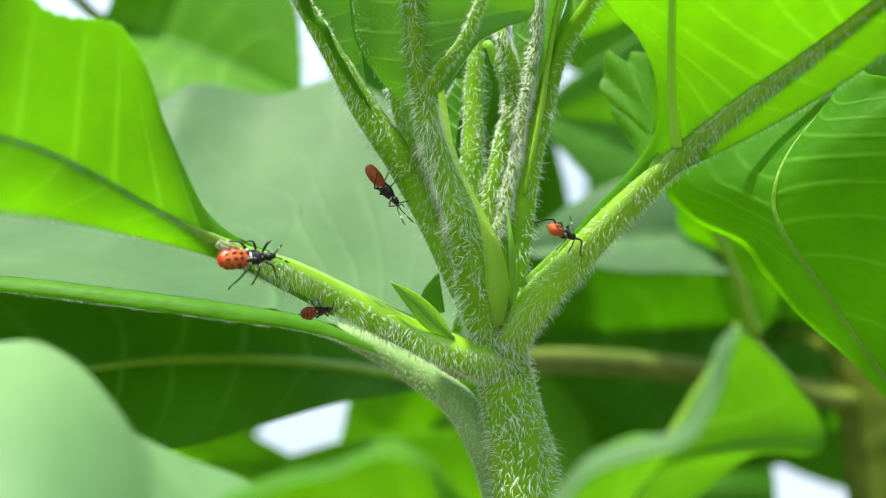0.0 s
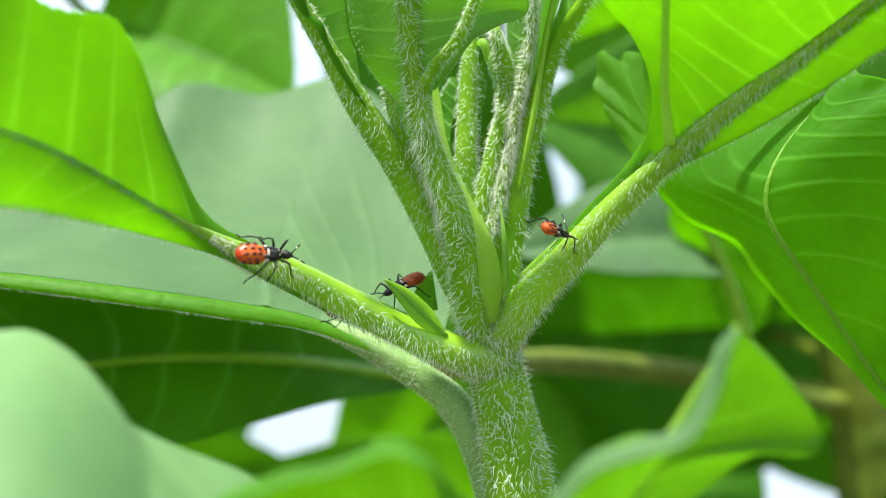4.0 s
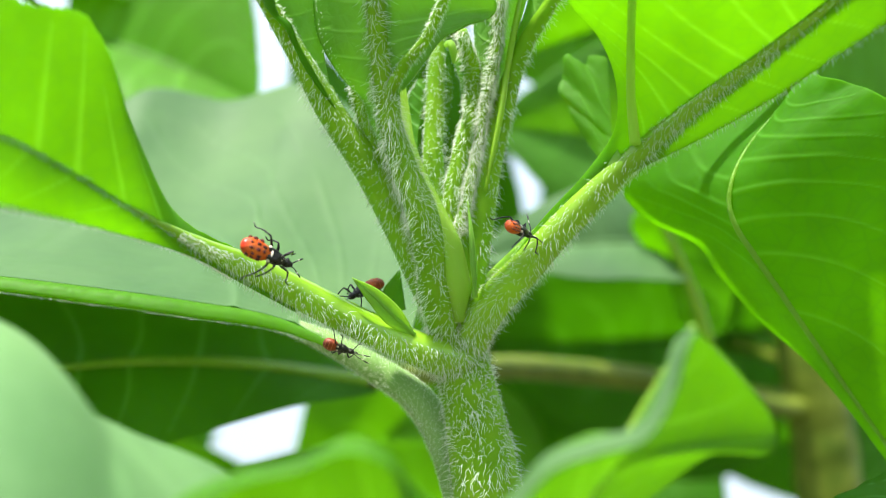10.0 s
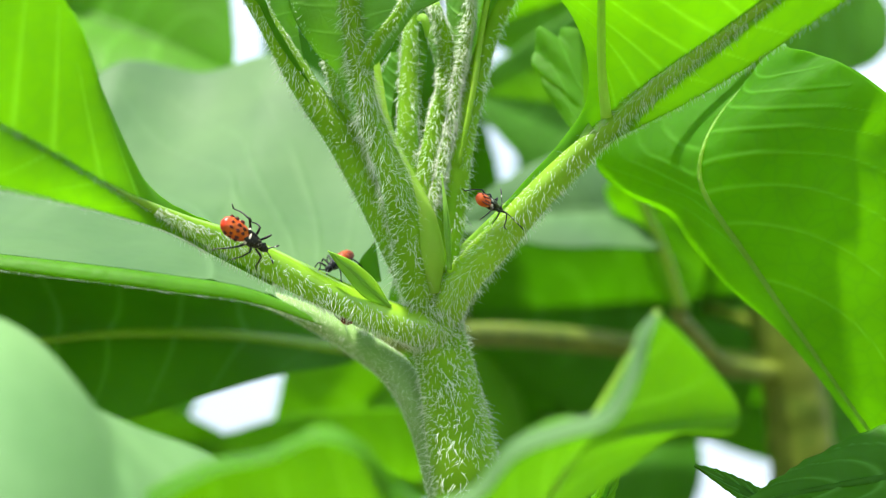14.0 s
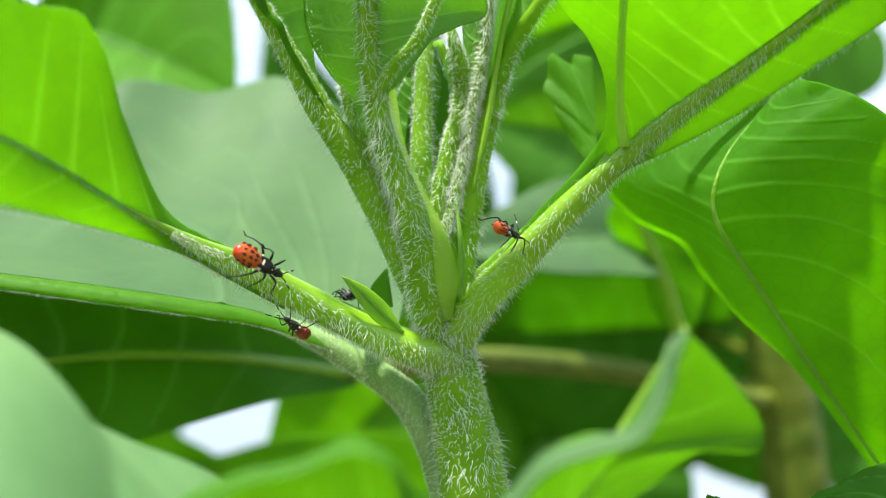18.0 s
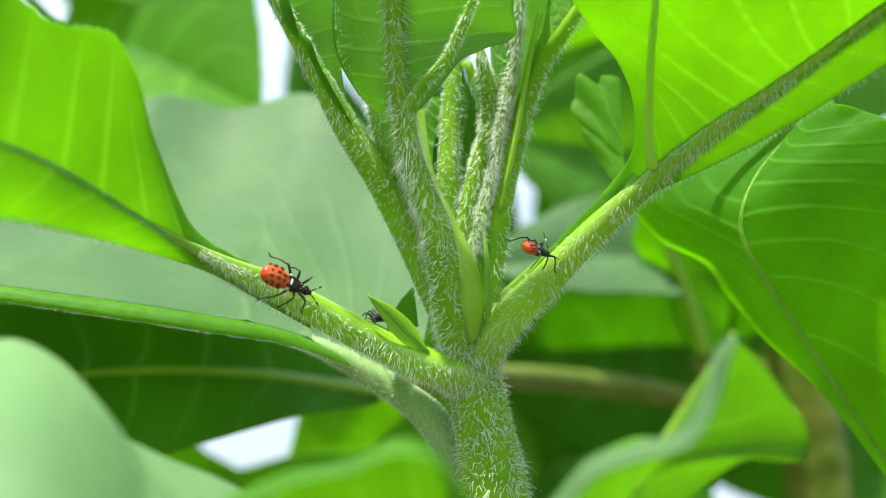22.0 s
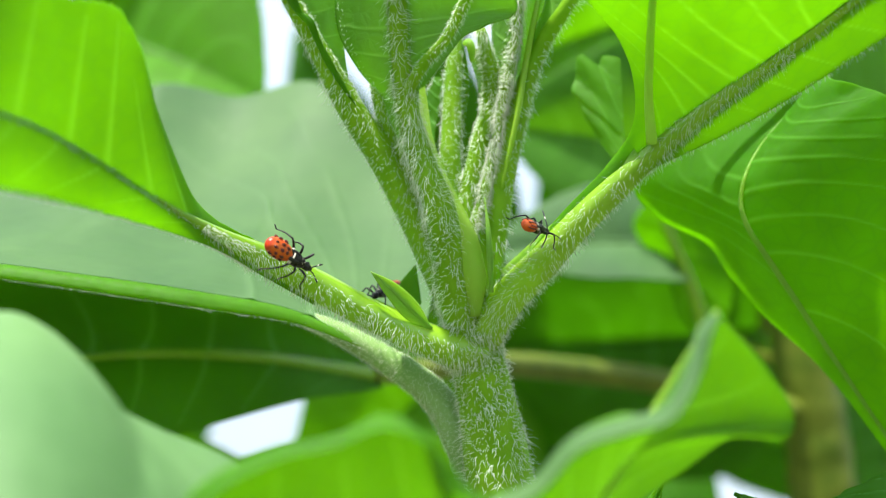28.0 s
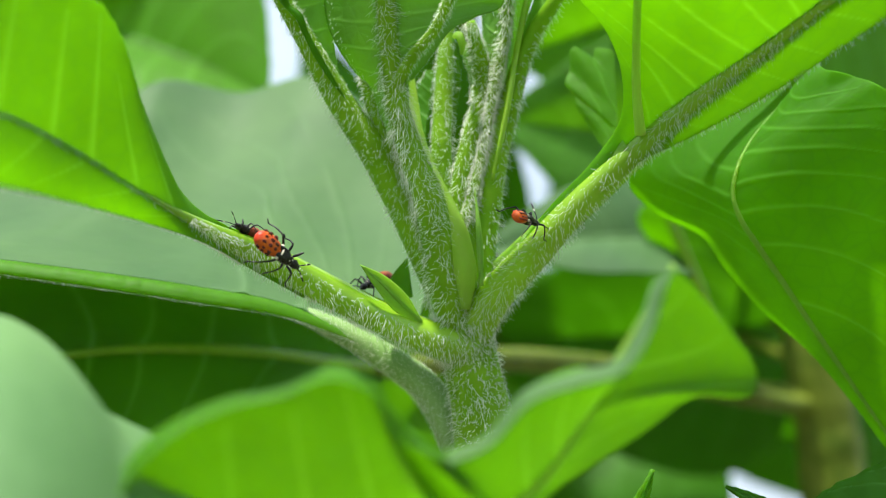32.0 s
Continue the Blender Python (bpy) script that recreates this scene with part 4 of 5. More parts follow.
# owner, base, tip, width, roll, material, where the petiole leaves the stalk
BEHIND = [
    (plant4, (-91.2, 131.9, 1342.7), (-35.3, 117.4, 1316.5), 92, -15, LEAF_YOUNG, (-168.9, 147.3, 1394.3)),
    (plant4, (-109.4, 145.8, 1374.1), (-46.6, 131.4, 1347.9), 52, -30, LEAF_YOUNG, (-168.9, 144.4, 1407.0)),
    (plant3, (19.6, 221.7, 1290.0), (1.1, 183.8, 1387.5), 44, 10, LEAF_OLD, (22.4, 233.3, 1288.5)),
    (plant2, (86.8, 157.6, 1367.5), (27.5, 148.9, 1340.7), 60, -30, LEAF_YOUNG, (111.1, 172.9, 1363.7)),
    (plant2, (86.9, 160.2, 1317.8), (23.3, 139.8, 1319.1), 62, -10, LEAF_MID, (113.8, 175.9, 1314.8)),
    (plant2, (66.0, 116.6, 1280.5), (16.4, 98.4, 1271.8), 30, 25, LEAF_TOP, (117.0, 178.6, 1289.7)),
    (plant2, (127.4, 239.0, 1281.8), (20.3, 240.3, 1276.2), 90, -30, LEAF_OLD, (118.4, 180.3, 1278.2)),
    (plant3, (103.8, 267.9, 1254.2), (23.3, 272.9, 1232.7), 90, 5, LEAF_OLD, (24.5, 244.1, 1259.4)),
    (plant3, (45.4, 340.3, 1243.2), (126.4, 328.1, 1251.3), 78, 25, LEAF_OLD, (25.1, 245.4, 1253.8)),
    (plant3, (21.7, 231.2, 1271.0), (-33.2, 208.8, 1212.3), 84, -20, LEAF_YOUNG, (24.4, 241.4, 1266.8)),
    (plant4, (-125.5, 210.0, 1229.3), (-44.0, 194.1, 1231.7), 64, 35, LEAF_YOUNG, (-174.3, 182.0, 1248.7)),
    (plant4, (-111.0, 276.7, 1207.2), (-61.5, 259.2, 1238.7), 40, 0, LEAF_YOUNG, (-175.7, 190.6, 1220.1)),
    (plant3, (13.0, 208.8, 1217.3), (-56.5, 191.3, 1227.8), 44, -20, LEAF_YOUNG, (29.2, 256.5, 1228.0)),
    (plant2, (101.7, 302.1, 1275.2), (158.5, 300.1, 1283.7), 72, 20, LEAF_YOUNG, (123.0, 183.7, 1258.8)),
    (plant2, (183.0, 297.9, 1248.8), (106.1, 307.5, 1251.8), 44, -30, LEAF_OLD, (126.9, 189.8, 1228.2)),
    (plant2, (144.0, 158.3, 1364.3), (93.0, 136.3, 1326.5), 44, -25, LEAF_YOUNG, (110.8, 170.7, 1355.4)),
    (plant3, (-8.8, 251.5, 1316.5), (-38.5, 253.5, 1396.8), 36, 0, LEAF_OLD, (21.6, 229.5, 1305.1)),
    (plant4, (-146.9, 345.5, 1220.6), (-68.5, 307.0, 1253.9), 60, 0, LEAF_OLD, (-174.8, 187.4, 1229.7)),
    (plant3, (58.8, 419.0, 1302.3), (149.0, 396.8, 1309.5), 70, 0, LEAF_OLD, (23.6, 237.0, 1281.5)),
    (plant3, (12.5, 420.2, 1297.0), (-6.3, 420.5, 1206.9), 80, 0, LEAF_OLD, (23.6, 238.7, 1274.0)),
    (plant3, (75.1, 436.1, 1228.0), (140.5, 424.5, 1278.4), 70, 0, LEAF_OLD, (28.1, 252.3, 1237.3)),
    (plant2, (173.1, 412.8, 1328.8), (143.7, 409.8, 1253.0), 60, 0, LEAF_OLD, (118.4, 179.5, 1281.4)),
    (plant4, (-103.2, 283.1, 1446.2), (-94.7, 280.5, 1368.7), 55, 0, LEAF_OLD, (-169.0, 147.9, 1387.5)),
    (plant2, (137.7, 379.8, 1472.1), (109.5, 389.1, 1342.8), 60, 0, LEAF_OLD, (112.5, 174.1, 1340.6)),
    (plant2, (88.3, 323.6, 1315.4), (74.1, 286.2, 1432.9), 52, 0, LEAF_OLD, (117.3, 179.4, 1286.5)),
    (plant2, (186.9, 285.4, 1347.5), (101.7, 295.2, 1304.9), 60, 0, LEAF_OLD, (116.0, 178.0, 1301.5)),
    (plant2, (167.2, 225.0, 1265.1), (151.0, 215.0, 1215.7), 46, 5, LEAF_OLD, (125.0, 186.0, 1245.0)),
    # added upper leaves of these plants, unseen above the view, to shade the lower ones
    (plant3, (0, 205, 1450), (-85, 190, 1462), 90, 75, LEAF_OLD, (15.0, 200, 1445)),
    (plant2, (125, 170, 1430), (190, 235, 1450), 90, 75, LEAF_OLD, (110.3, 166, 1420)),
]
for i, (owner, base, tip, width, roll, mat, root) in enumerate(BEHIND):
    whole_leaf(owner, "broad green leaf with light shining through", base, tip, width, roll, mat, 100 + 3 * i, root)

# low shoots beside the stem
low = empty("sunflower_seedling", "low green shoot with narrow toothed leaves", "plant")
part("stalk", tube("stalk", [(75, -5, 0), (70, -5, 700), (38.9, -1.3, 1175.4), (34.4, -8.1, 1204.9)], [4, 3, 2.2, 1.6], STEM, 40, 10), low)
whole_leaf(low, "dark green leaf with toothed edge", (89.0, -13.7, 1211.4), (49.1, -10.5, 1206.6), 16, 35, LEAF_OLD, 201, (76.7, -3.8, 1186.5))
whole_leaf(low, "small pointed green leaf tip", (27.0, -3.4, 1202.3), (33.7, -8.2, 1214.6), 4.5, 40, LEAF_YOUNG, 204, (25.4, -3.0, 1182.8))
whole_leaf(low, "small pointed green leaf tip", (57.0, -3.8, 1204.2), (44.9, -3.7, 1212.6), 4.5, 40, LEAF_OLD, 207, (54.0, -3.8, 1186.5))


# ---- insects ----
def shell_material(name, base, dark, rough=0.4, scale=900.0, tail=None):
    m, n, l, b, out = shader(name)
    col = ramp(n, l, noise_node(n, l, scale, 5), [(0.35, dark), (0.6, base)])
    if tail:
        # the body darkens to the tail and along its segment lines
        c = n.new("ShaderNodeTexCoord")
        xyz = n.new("ShaderNodeSeparateXYZ")
        l.new(c.outputs["Object"], xyz.inputs[0])
        fit = n.new("ShaderNodeMapRange")
        fit.inputs[1].default_value, fit.inputs[2].default_value = -0.0036, 0.0004
        l.new(xyz.outputs[0], fit.inputs[0])
        seg = n.new("ShaderNodeMath")
        seg.operation = "PINGPONG"
        seg.inputs[1].default_value = 0.00035
        l.new(xyz.outputs[0], seg.inputs[0])
        line = ramp(n, l, seg.outputs[0], [(0.00002, (0.75, 0.75, 0.75)), (0.00013, (0, 0, 0))])
        along = ramp(n, l, fit.outputs[0], [(0.0, (1, 1, 1)), (0.45, (0.25, 0.25, 0.25)), (0.8, (0, 0, 0))])
        top = n.new("ShaderNodeMath")
        top.operation = "MAXIMUM"
        l.new(line, top.inputs[0])
        l.new(along, top.inputs[1])
        mx = n.new("ShaderNodeMix")
        mx.data_type = "RGBA"
        mx.inputs[7].default_value = (*tail, 1)
        l.new(top.outputs[0], mx.inputs[0])
        l.new(col, mx.inputs[6])
        col = mx.outputs[2]
    l.new(col, b.inputs["Base Color"])
    b.inputs["Roughness"].default_value = rough
    b.inputs["Specular IOR Level"].default_value = 0.35
    bump = n.new("ShaderNodeBump")
    bump.inputs["Strength"].default_value = 0.8
    bump.inputs["Distance"].default_value = 0.0002
    l.new(noise_node(n, l, scale * 4, 3), bump.inputs["Height"])
    l.new(bump.outputs[0], b.inputs["Normal"])
    return m


ORANGE = shell_material("orange_shell", (0.9, 0.32, 0.02), (0.75, 0.15, 0.012), 0.36, 420.0, (0.42, 0.028, 0.005))
RUST = shell_material("rust_shell", (0.42, 0.075, 0.012), (0.14, 0.02, 0.006), 0.4, 420.0)
BROWN = shell_material("red_brown_shell", (0.26, 0.04, 0.008), (0.07, 0.012, 0.006), 0.4, 500.0)
BLACK = shell_material("black_shell", (0.012, 0.010, 0.009), (0.006, 0.005, 0.005), 0.35)
SPOT = shell_material("dark_spot", (0.12, 0.012, 0.006), (0.03, 0.005, 0.004), 0.4)
STRIPE = shell_material("pale_stripe", (0.42, 0.12, 0.04), (0.3, 0.07, 0.02), 0.4)
WHITE = shell_material("white_mark", (0.8, 0.74, 0.64), (0.6, 0.5, 0.4), 0.5)


def egg(name, at, size, material, pinch=0.0, n=20, k=18, rings=0.0):
    """An egg-shaped body piece along x; mm."""
    verts, faces = [], []
    for i in range(n + 1):
        q = i / n
        x = -math.cos(math.pi * q)
        r = math.sin(math.pi * q) ** 0.85 * (1 + pinch * x) * (1 + rings * math.cos(q * 36))
        for j in range(k):
            a = 2 * math.pi * j / k
            verts.append(((at[0] + x * size[0]) * MM, (at[1] + math.cos(a) * r * size[1]) * MM, (at[2] + math.sin(a) * r * size[2]) * MM))
    for i in range(n):
        for j in range(k):
            a, b = i * k + j, i * k + (j + 1) % k
            faces.append((a, b, b + k, a + k))
    return mesh_of(name, verts, faces, material)


def build_bug(label, shell, length, legs, feelers, plump=1.0, dots=True, bands=0, abd=1.0):
    """A plant bug nymph; x ahead, z away from what it walks on, origin under its body. mm for a body 8 long."""
    s = length / 8.0
    e = empty("plant_bug", label, "insect", group="insects on the sunflower")
    body_z = 1.5 * s
    sx, sy, sz = 2.35 * abd, 1.75 * plump, 1.35 * plump
    cx = 0.65 - sx
    ab = part("abdomen", egg("abdomen", (cx * s, 0, body_z + 0.25 * s), (sx * s, sy * s, sz * s), shell, -0.08, 26, 22, rings=0.012), e)

    def on_back(x, y):
        q = (x - cx) / sx
        rad = math.sqrt(max(0.02, 1 - q * q)) ** 0.85 * (1 - 0.08 * q)
        y = max(-0.97, min(0.97, y)) * sy * rad
        return y, math.sqrt(max(0, 1 - (y / (sy * rad)) ** 2)) * sz * rad, rad
    if dots:
        for x, y in ((-1.15, 0.3), (-1.1, -0.26), (-0.1, 0.3), (-0.05, -0.24), (0.85, 0.26), (0.9, -0.22), (-0.75, 0.74), (-0.7, -0.72), (0.3, 0.76), (0.35, -0.74), (-1.3, 0.95), (-0.45, 0.96), (0.5, 0.95), (-1.35, -0.95), (-0.5, -0.96), (0.45, -0.95)):
            x = cx + x * abd
            yy, zz, rad = on_back(x, y)
            part("spot", egg("spot", (x * s, yy * s, body_z + (0.25 + zz * 0.99) * s), ((0.28 + 0.14 * abs(math.sin(x * 7 + y * 3))) * s, (0.24 + 0.1 * abs(math.cos(x * 5))) * s, 0.1 * s), SPOT, n=6, k=8), ab)
    for b in range(bands):
        x = cx + (-1.5 + b * 1.0) * abd
        yy, zz, rad = on_back(x, 0)
        ring = [(x, sy * rad * 1.01 * math.cos(a), 1.75 + sz * rad * 1.01 * math.sin(a)) for a in np.linspace(-0.2, math.pi + 0.2, 12)]
        part("band", tube("band", [np.array(p) * s for p in ring], [0.04 * s, 0.07 * s, 0.04 * s], STRIPE, 20, 6), ab)
    th = part("thorax", egg("thorax", (1.6 * s, 0, body_z + 0.1 * s), (1.6 * s, 1.12 * s * plump ** 0.5, 0.98 * s), BLACK, -0.22, rings=0.03), e)
    for sg in (1, -1):
        part("mark", egg("mark", (0.35 * s, sg * 1.0 * s, body_z + 0.5 * s), (0.25 * s, 0.3 * s, 0.3 * s), WHITE, n=6, k=8), th)
        part("wing_pad", egg("wing_pad", (0.7 * s, sg * 0.55 * s, body_z + 0.85 * s), (1.1 * s, 0.42 * s, 0.22 * s), BLACK, n=8, k=8), th)
    ring = [(0.55, 0.95 * math.cos(a), 1.62 + 0.9 * math.sin(a)) for a in np.linspace(0.3, math.pi - 0.3, 10)]
    part("collar", tube("collar", [np.array(p) * s for p in ring], [0.1 * s, 0.16 * s, 0.1 * s], WHITE, 16, 6), th)
    for x, y in ((1.4, 0.55), (1.5, -0.5), (2.1, 0.3), (2.2, -0.35), (2.6, 0.05), (1.2, 0.05)):
        part("speck", egg("speck", (x * s, y * s, body_z + (0.1 + 0.93 * math.sqrt(max(0.05, 1 - ((x - 1.6) / 1.6) ** 2 - (y / 1.1) ** 2))) * s), (0.09 * s, 0.07 * s, 0.05 * s), WHITE, n=4, k=6), th)
    hd = part("head", egg("head", (3.6 * s, 0, body_z - 0.05 * s), (0.9 * s, 0.62 * s, 0.6 * s), BLACK, -0.25), e)
    for sg in (1, -1):
        part("eye", egg("eye", (3.5 * s, sg * 0.58 * s, body_z + 0.12 * s), (0.2 * s, 0.17 * s, 0.2 * s), BLACK, n=6, k=8), hd)
    for sg, f in zip((1, -1), feelers):
        root = np.array([4.3, sg * 0.25, 1.5])
        out = np.array(f, float)
        pts = [root, root + out * 0.45 + np.array([0, 0, 0.3]), root + out * 0.9 + np.array([0, 0, 0.25])]
        an = part("antenna", tube("antenna", [p * s for p in pts], [0.11 * s, 0.09 * s, 0.08 * s], BLACK, 16, 6), e)
        part("antenna_ring", tube("antenna_ring", [pts[2] * s, (pts[2] + out * 0.18) * s], [0.09 * s, 0.09 * s], WHITE, 4, 6), an)
        part("antenna_tip", tube("antenna_tip", [(pts[2] + out * 0.18) * s, (pts[2] + out * 0.5) * s, (pts[2] + out * 0.8 - np.array([0, 0, 0.1])) * s], [0.1 * s, 0.14 * s, 0.07 * s], BLACK, 10, 6), an)
    made = []
    for (x, reach, fwd), sg in [(q, sg) for q in legs for sg in (1, -1)]:
        # thigh up and out, shin down, foot on the ground; the part's origin is the hip
        hip = np.array([x, sg * 0.75, 1.25]) * s
        knee = np.array([fwd * 0.45, sg * reach * 0.6, 1.1]) * s
        foot = np.array([fwd, sg * reach, -1.2]) * s
        toe = foot + np.array([0.5 * (1 if fwd > 0 else -1), sg * 0.55, -0.03]) * s
        lg = part("leg", tube("leg", [(0, 0, 0), knee * 0.5 + np.array([0, 0, 0.2]) * s, knee], [0.15 * s, 0.21 * s, 0.14 * s], BLACK, 12, 8), e)
        lg.location = hip * MM
        part("shin", tube("shin", [knee, (knee + foot) / 2 + np.array([0, sg * 0.15, 0.12]) * s, foot], [0.14 * s, 0.12 * s, 0.09 * s], BLACK, 12, 7), lg)
        part("foot", tube("foot", [foot, toe], [0.13 * s, 0.08 * s], BLACK, 4, 6), lg)
        made.append((lg, hip * MM, x, sg))
    return e, made


LEGS = ((2.7, 1.7, 1.6), (1.8, 2.2, -0.8), (0.9, 2.5, -3.3))
LONG_LEGS = ((2.7, 2.3, 1.8), (1.8, 2.6, -0.6), (0.9, 3.0, -3.2))
bug_big, legs_big = build_bug("plump orange-red bug nymph with black spots and black legs", ORANGE, 7.6, LEGS, ((0.8, 0.7, 0.1), (1.1, -0.6, -0.2)), 0.86)
bug_right, legs_right = build_bug("orange and black bug nymph perched on the petiole", ORANGE, 6.2, LONG_LEGS, ((0.6, 2.8, 0.8), (3.0, -1.6, -0.4)), 0.8, True, 0, 0.72)
bug_climb, legs_climb = build_bug("slim red-brown bug nymph creeping down to the axil", RUST, 6.7, LONG_LEGS, ((2.2, 1.2, 0.2), (2.4, -1.1, 0.0)), 0.82, False, 4, 1.05)
bug_under, legs_under = build_bug("dark red-brown bug nymph on the petiole underside", BROWN, 5.0, LEGS, ((2.2, 1.2, 0.2), (2.4, -1.0, 0.0)), 1.0, False, 3, 0.8)


# ---- what moves ----
def motions():
    walk(bug_big, [
        (0, pose(-0.02673, -0.01719, 1.24414, 78.0, -11.1, 24.2)),
        (0.5, pose(-0.02604, -0.01719, 1.24413, 78.6, -9.0, 24.5)),
        (1, pose(-0.02541, -0.01716, 1.24402, 78.3, -9.4, 25.2)),
        (1.5, pose(-0.02505, -0.01717, 1.24402, 79.0, -7.2, 24.7)),
        (2, pose(-0.02441, -0.01719, 1.24416, 77.8, -11.4, 24.8)),
        (2.5, pose(-0.02398, -0.01719, 1.24421, 78.5, -7.8, 26.4)),
        (3, pose(-0.02393, -0.01722, 1.24425, 79.3, -5.9, 25.9)),
        (3.5, pose(-0.02377, -0.01719, 1.24419, 78.4, -8.3, 26.4)),
        (5.5, pose(-0.02363, -0.01715, 1.24400, 83.1, 4.5, 30.9)),
        (6, pose(-0.02357, -0.01717, 1.24409, 82.9, 4.2, 31.1)),
        (6.5, pose(-0.02327, -0.01715, 1.24401, 82.8, 4.1, 31.1)),
        (7, pose(-0.02243, -0.01720, 1.24421, 82.8, 4.0, 31.0)),
        (7.5, pose(-0.02156, -0.01718, 1.24412, 82.8, 4.1, 30.8)),
        (8, pose(-0.02088, -0.01721, 1.24426, 82.9, 4.1, 30.7)),
        (8.5, pose(-0.02054, -0.01719, 1.24416, 82.9, 4.2, 30.6)),
        (9, pose(-0.02020, -0.01718, 1.24413, 82.9, 4.2, 30.6)),
        (9.5, pose(-0.01964, -0.01721, 1.24423, 82.9, 4.3, 30.6)),
        (10, pose(-0.01942, -0.01721, 1.24420, 87.9, 13.6, 33.4)),
        (10.5, pose(-0.01929, -0.01719, 1.24405, 93.2, 21.3, 36.2)),
        (11, pose(-0.01972, -0.01719, 1.24405, 93.3, 21.5, 36.1)),
        (11.5, pose(-0.01959, -0.01720, 1.24400, 91.4, 20.2, 33.1)),
        (12, pose(-0.01949, -0.01715, 1.24384, 91.6, 19.6, 34.6)),
        (12.5, pose(-0.01944, -0.01713, 1.24380, 92.4, 20.3, 35.8)),
        (13, pose(-0.01930, -0.01706, 1.24351, 92.3, 20.2, 35.7)),
        (13.5, pose(-0.01936, -0.01703, 1.24338, 91.3, 18.6, 35.4)),
        (14, pose(-0.01919, -0.01704, 1.24346, 94.3, 21.6, 38.5)),
        (14.5, pose(-0.01921, -0.01700, 1.24324, 94.7, 22.9, 37.4)),
        (16.5, pose(-0.01911, -0.01700, 1.24323, 91.2, 18.5, 35.1)),
        (17, pose(-0.01949, -0.01703, 1.24331, 92.4, 21.1, 34.4)),
        (17.5, pose(-0.01943, -0.01704, 1.24330, 91.7, 20.4, 33.4)),
        (18, pose(-0.01943, -0.01697, 1.24307, 91.2, 19.1, 34.1)),
        (18.5, pose(-0.01934, -0.01700, 1.24317, 90.4, 18.6, 32.8)),
        (19, pose(-0.01933, -0.01698, 1.24311, 90.1, 17.5, 33.6)),
        (19.5, pose(-0.01933, -0.01700, 1.24316, 89.6, 17.1, 32.4)),
        (20, pose(-0.01929, -0.01696, 1.24305, 89.1, 15.8, 33.1)),
        (20.5, pose(-0.01923, -0.01697, 1.24306, 88.4, 15.1, 32.1)),
        (21, pose(-0.01924, -0.01691, 1.24288, 87.9, 13.7, 32.9)),
        (21.5, pose(-0.01924, -0.01692, 1.24297, 87.2, 12.2, 33.6)),
        (22, pose(-0.01930, -0.01691, 1.24291, 88.1, 13.8, 33.7)),
        (22.5, pose(-0.01916, -0.01693, 1.24298, 89.4, 15.9, 34.2)),
        (23, pose(-0.01906, -0.01692, 1.24294, 89.4, 15.9, 34.4)),
        (23.5, pose(-0.01918, -0.01696, 1.24309, 90.6, 17.7, 34.7)),
        (24, pose(-0.01901, -0.01695, 1.24306, 91.4, 18.4, 35.9)),
        (24.5, pose(-0.01906, -0.01695, 1.24312, 90.9, 17.1, 36.9)),
        (25, pose(-0.01923, -0.01694, 1.24305, 91.9, 18.7, 37.2)),
        (25.5, pose(-0.01927, -0.01702, 1.24338, 93.7, 21.0, 37.9)),
        (27.5, pose(-0.01955, -0.01698, 1.24320, 93.1, 20.4, 37.4)),
        (28, pose(-0.01954, -0.01697, 1.24322, 92.5, 18.9, 38.2)),
        (28.5, pose(-0.01954, -0.01702, 1.24340, 95.5, 23.0, 39.1)),
        (29, pose(-0.01943, -0.01700, 1.24333, 94.1, 21.1, 38.6)),
        (29.5, pose(-0.01951, -0.01700, 1.24333, 94.1, 21.1, 38.7)),
        (30, pose(-0.01952, -0.01696, 1.24316, 93.9, 20.9, 38.7)),
        (30.5, pose(-0.01949, -0.01697, 1.24315, 96.6, 24.5, 39.4)),
        (31, pose(-0.01963, -0.01697, 1.24315, 96.6, 24.4, 39.5)),
        (31.5, pose(-0.01938, -0.01697, 1.24316, 97.0, 24.8, 39.7)),
        (32, pose(-0.01934, -0.01693, 1.24298, 97.1, 24.8, 40.0)),
    ])
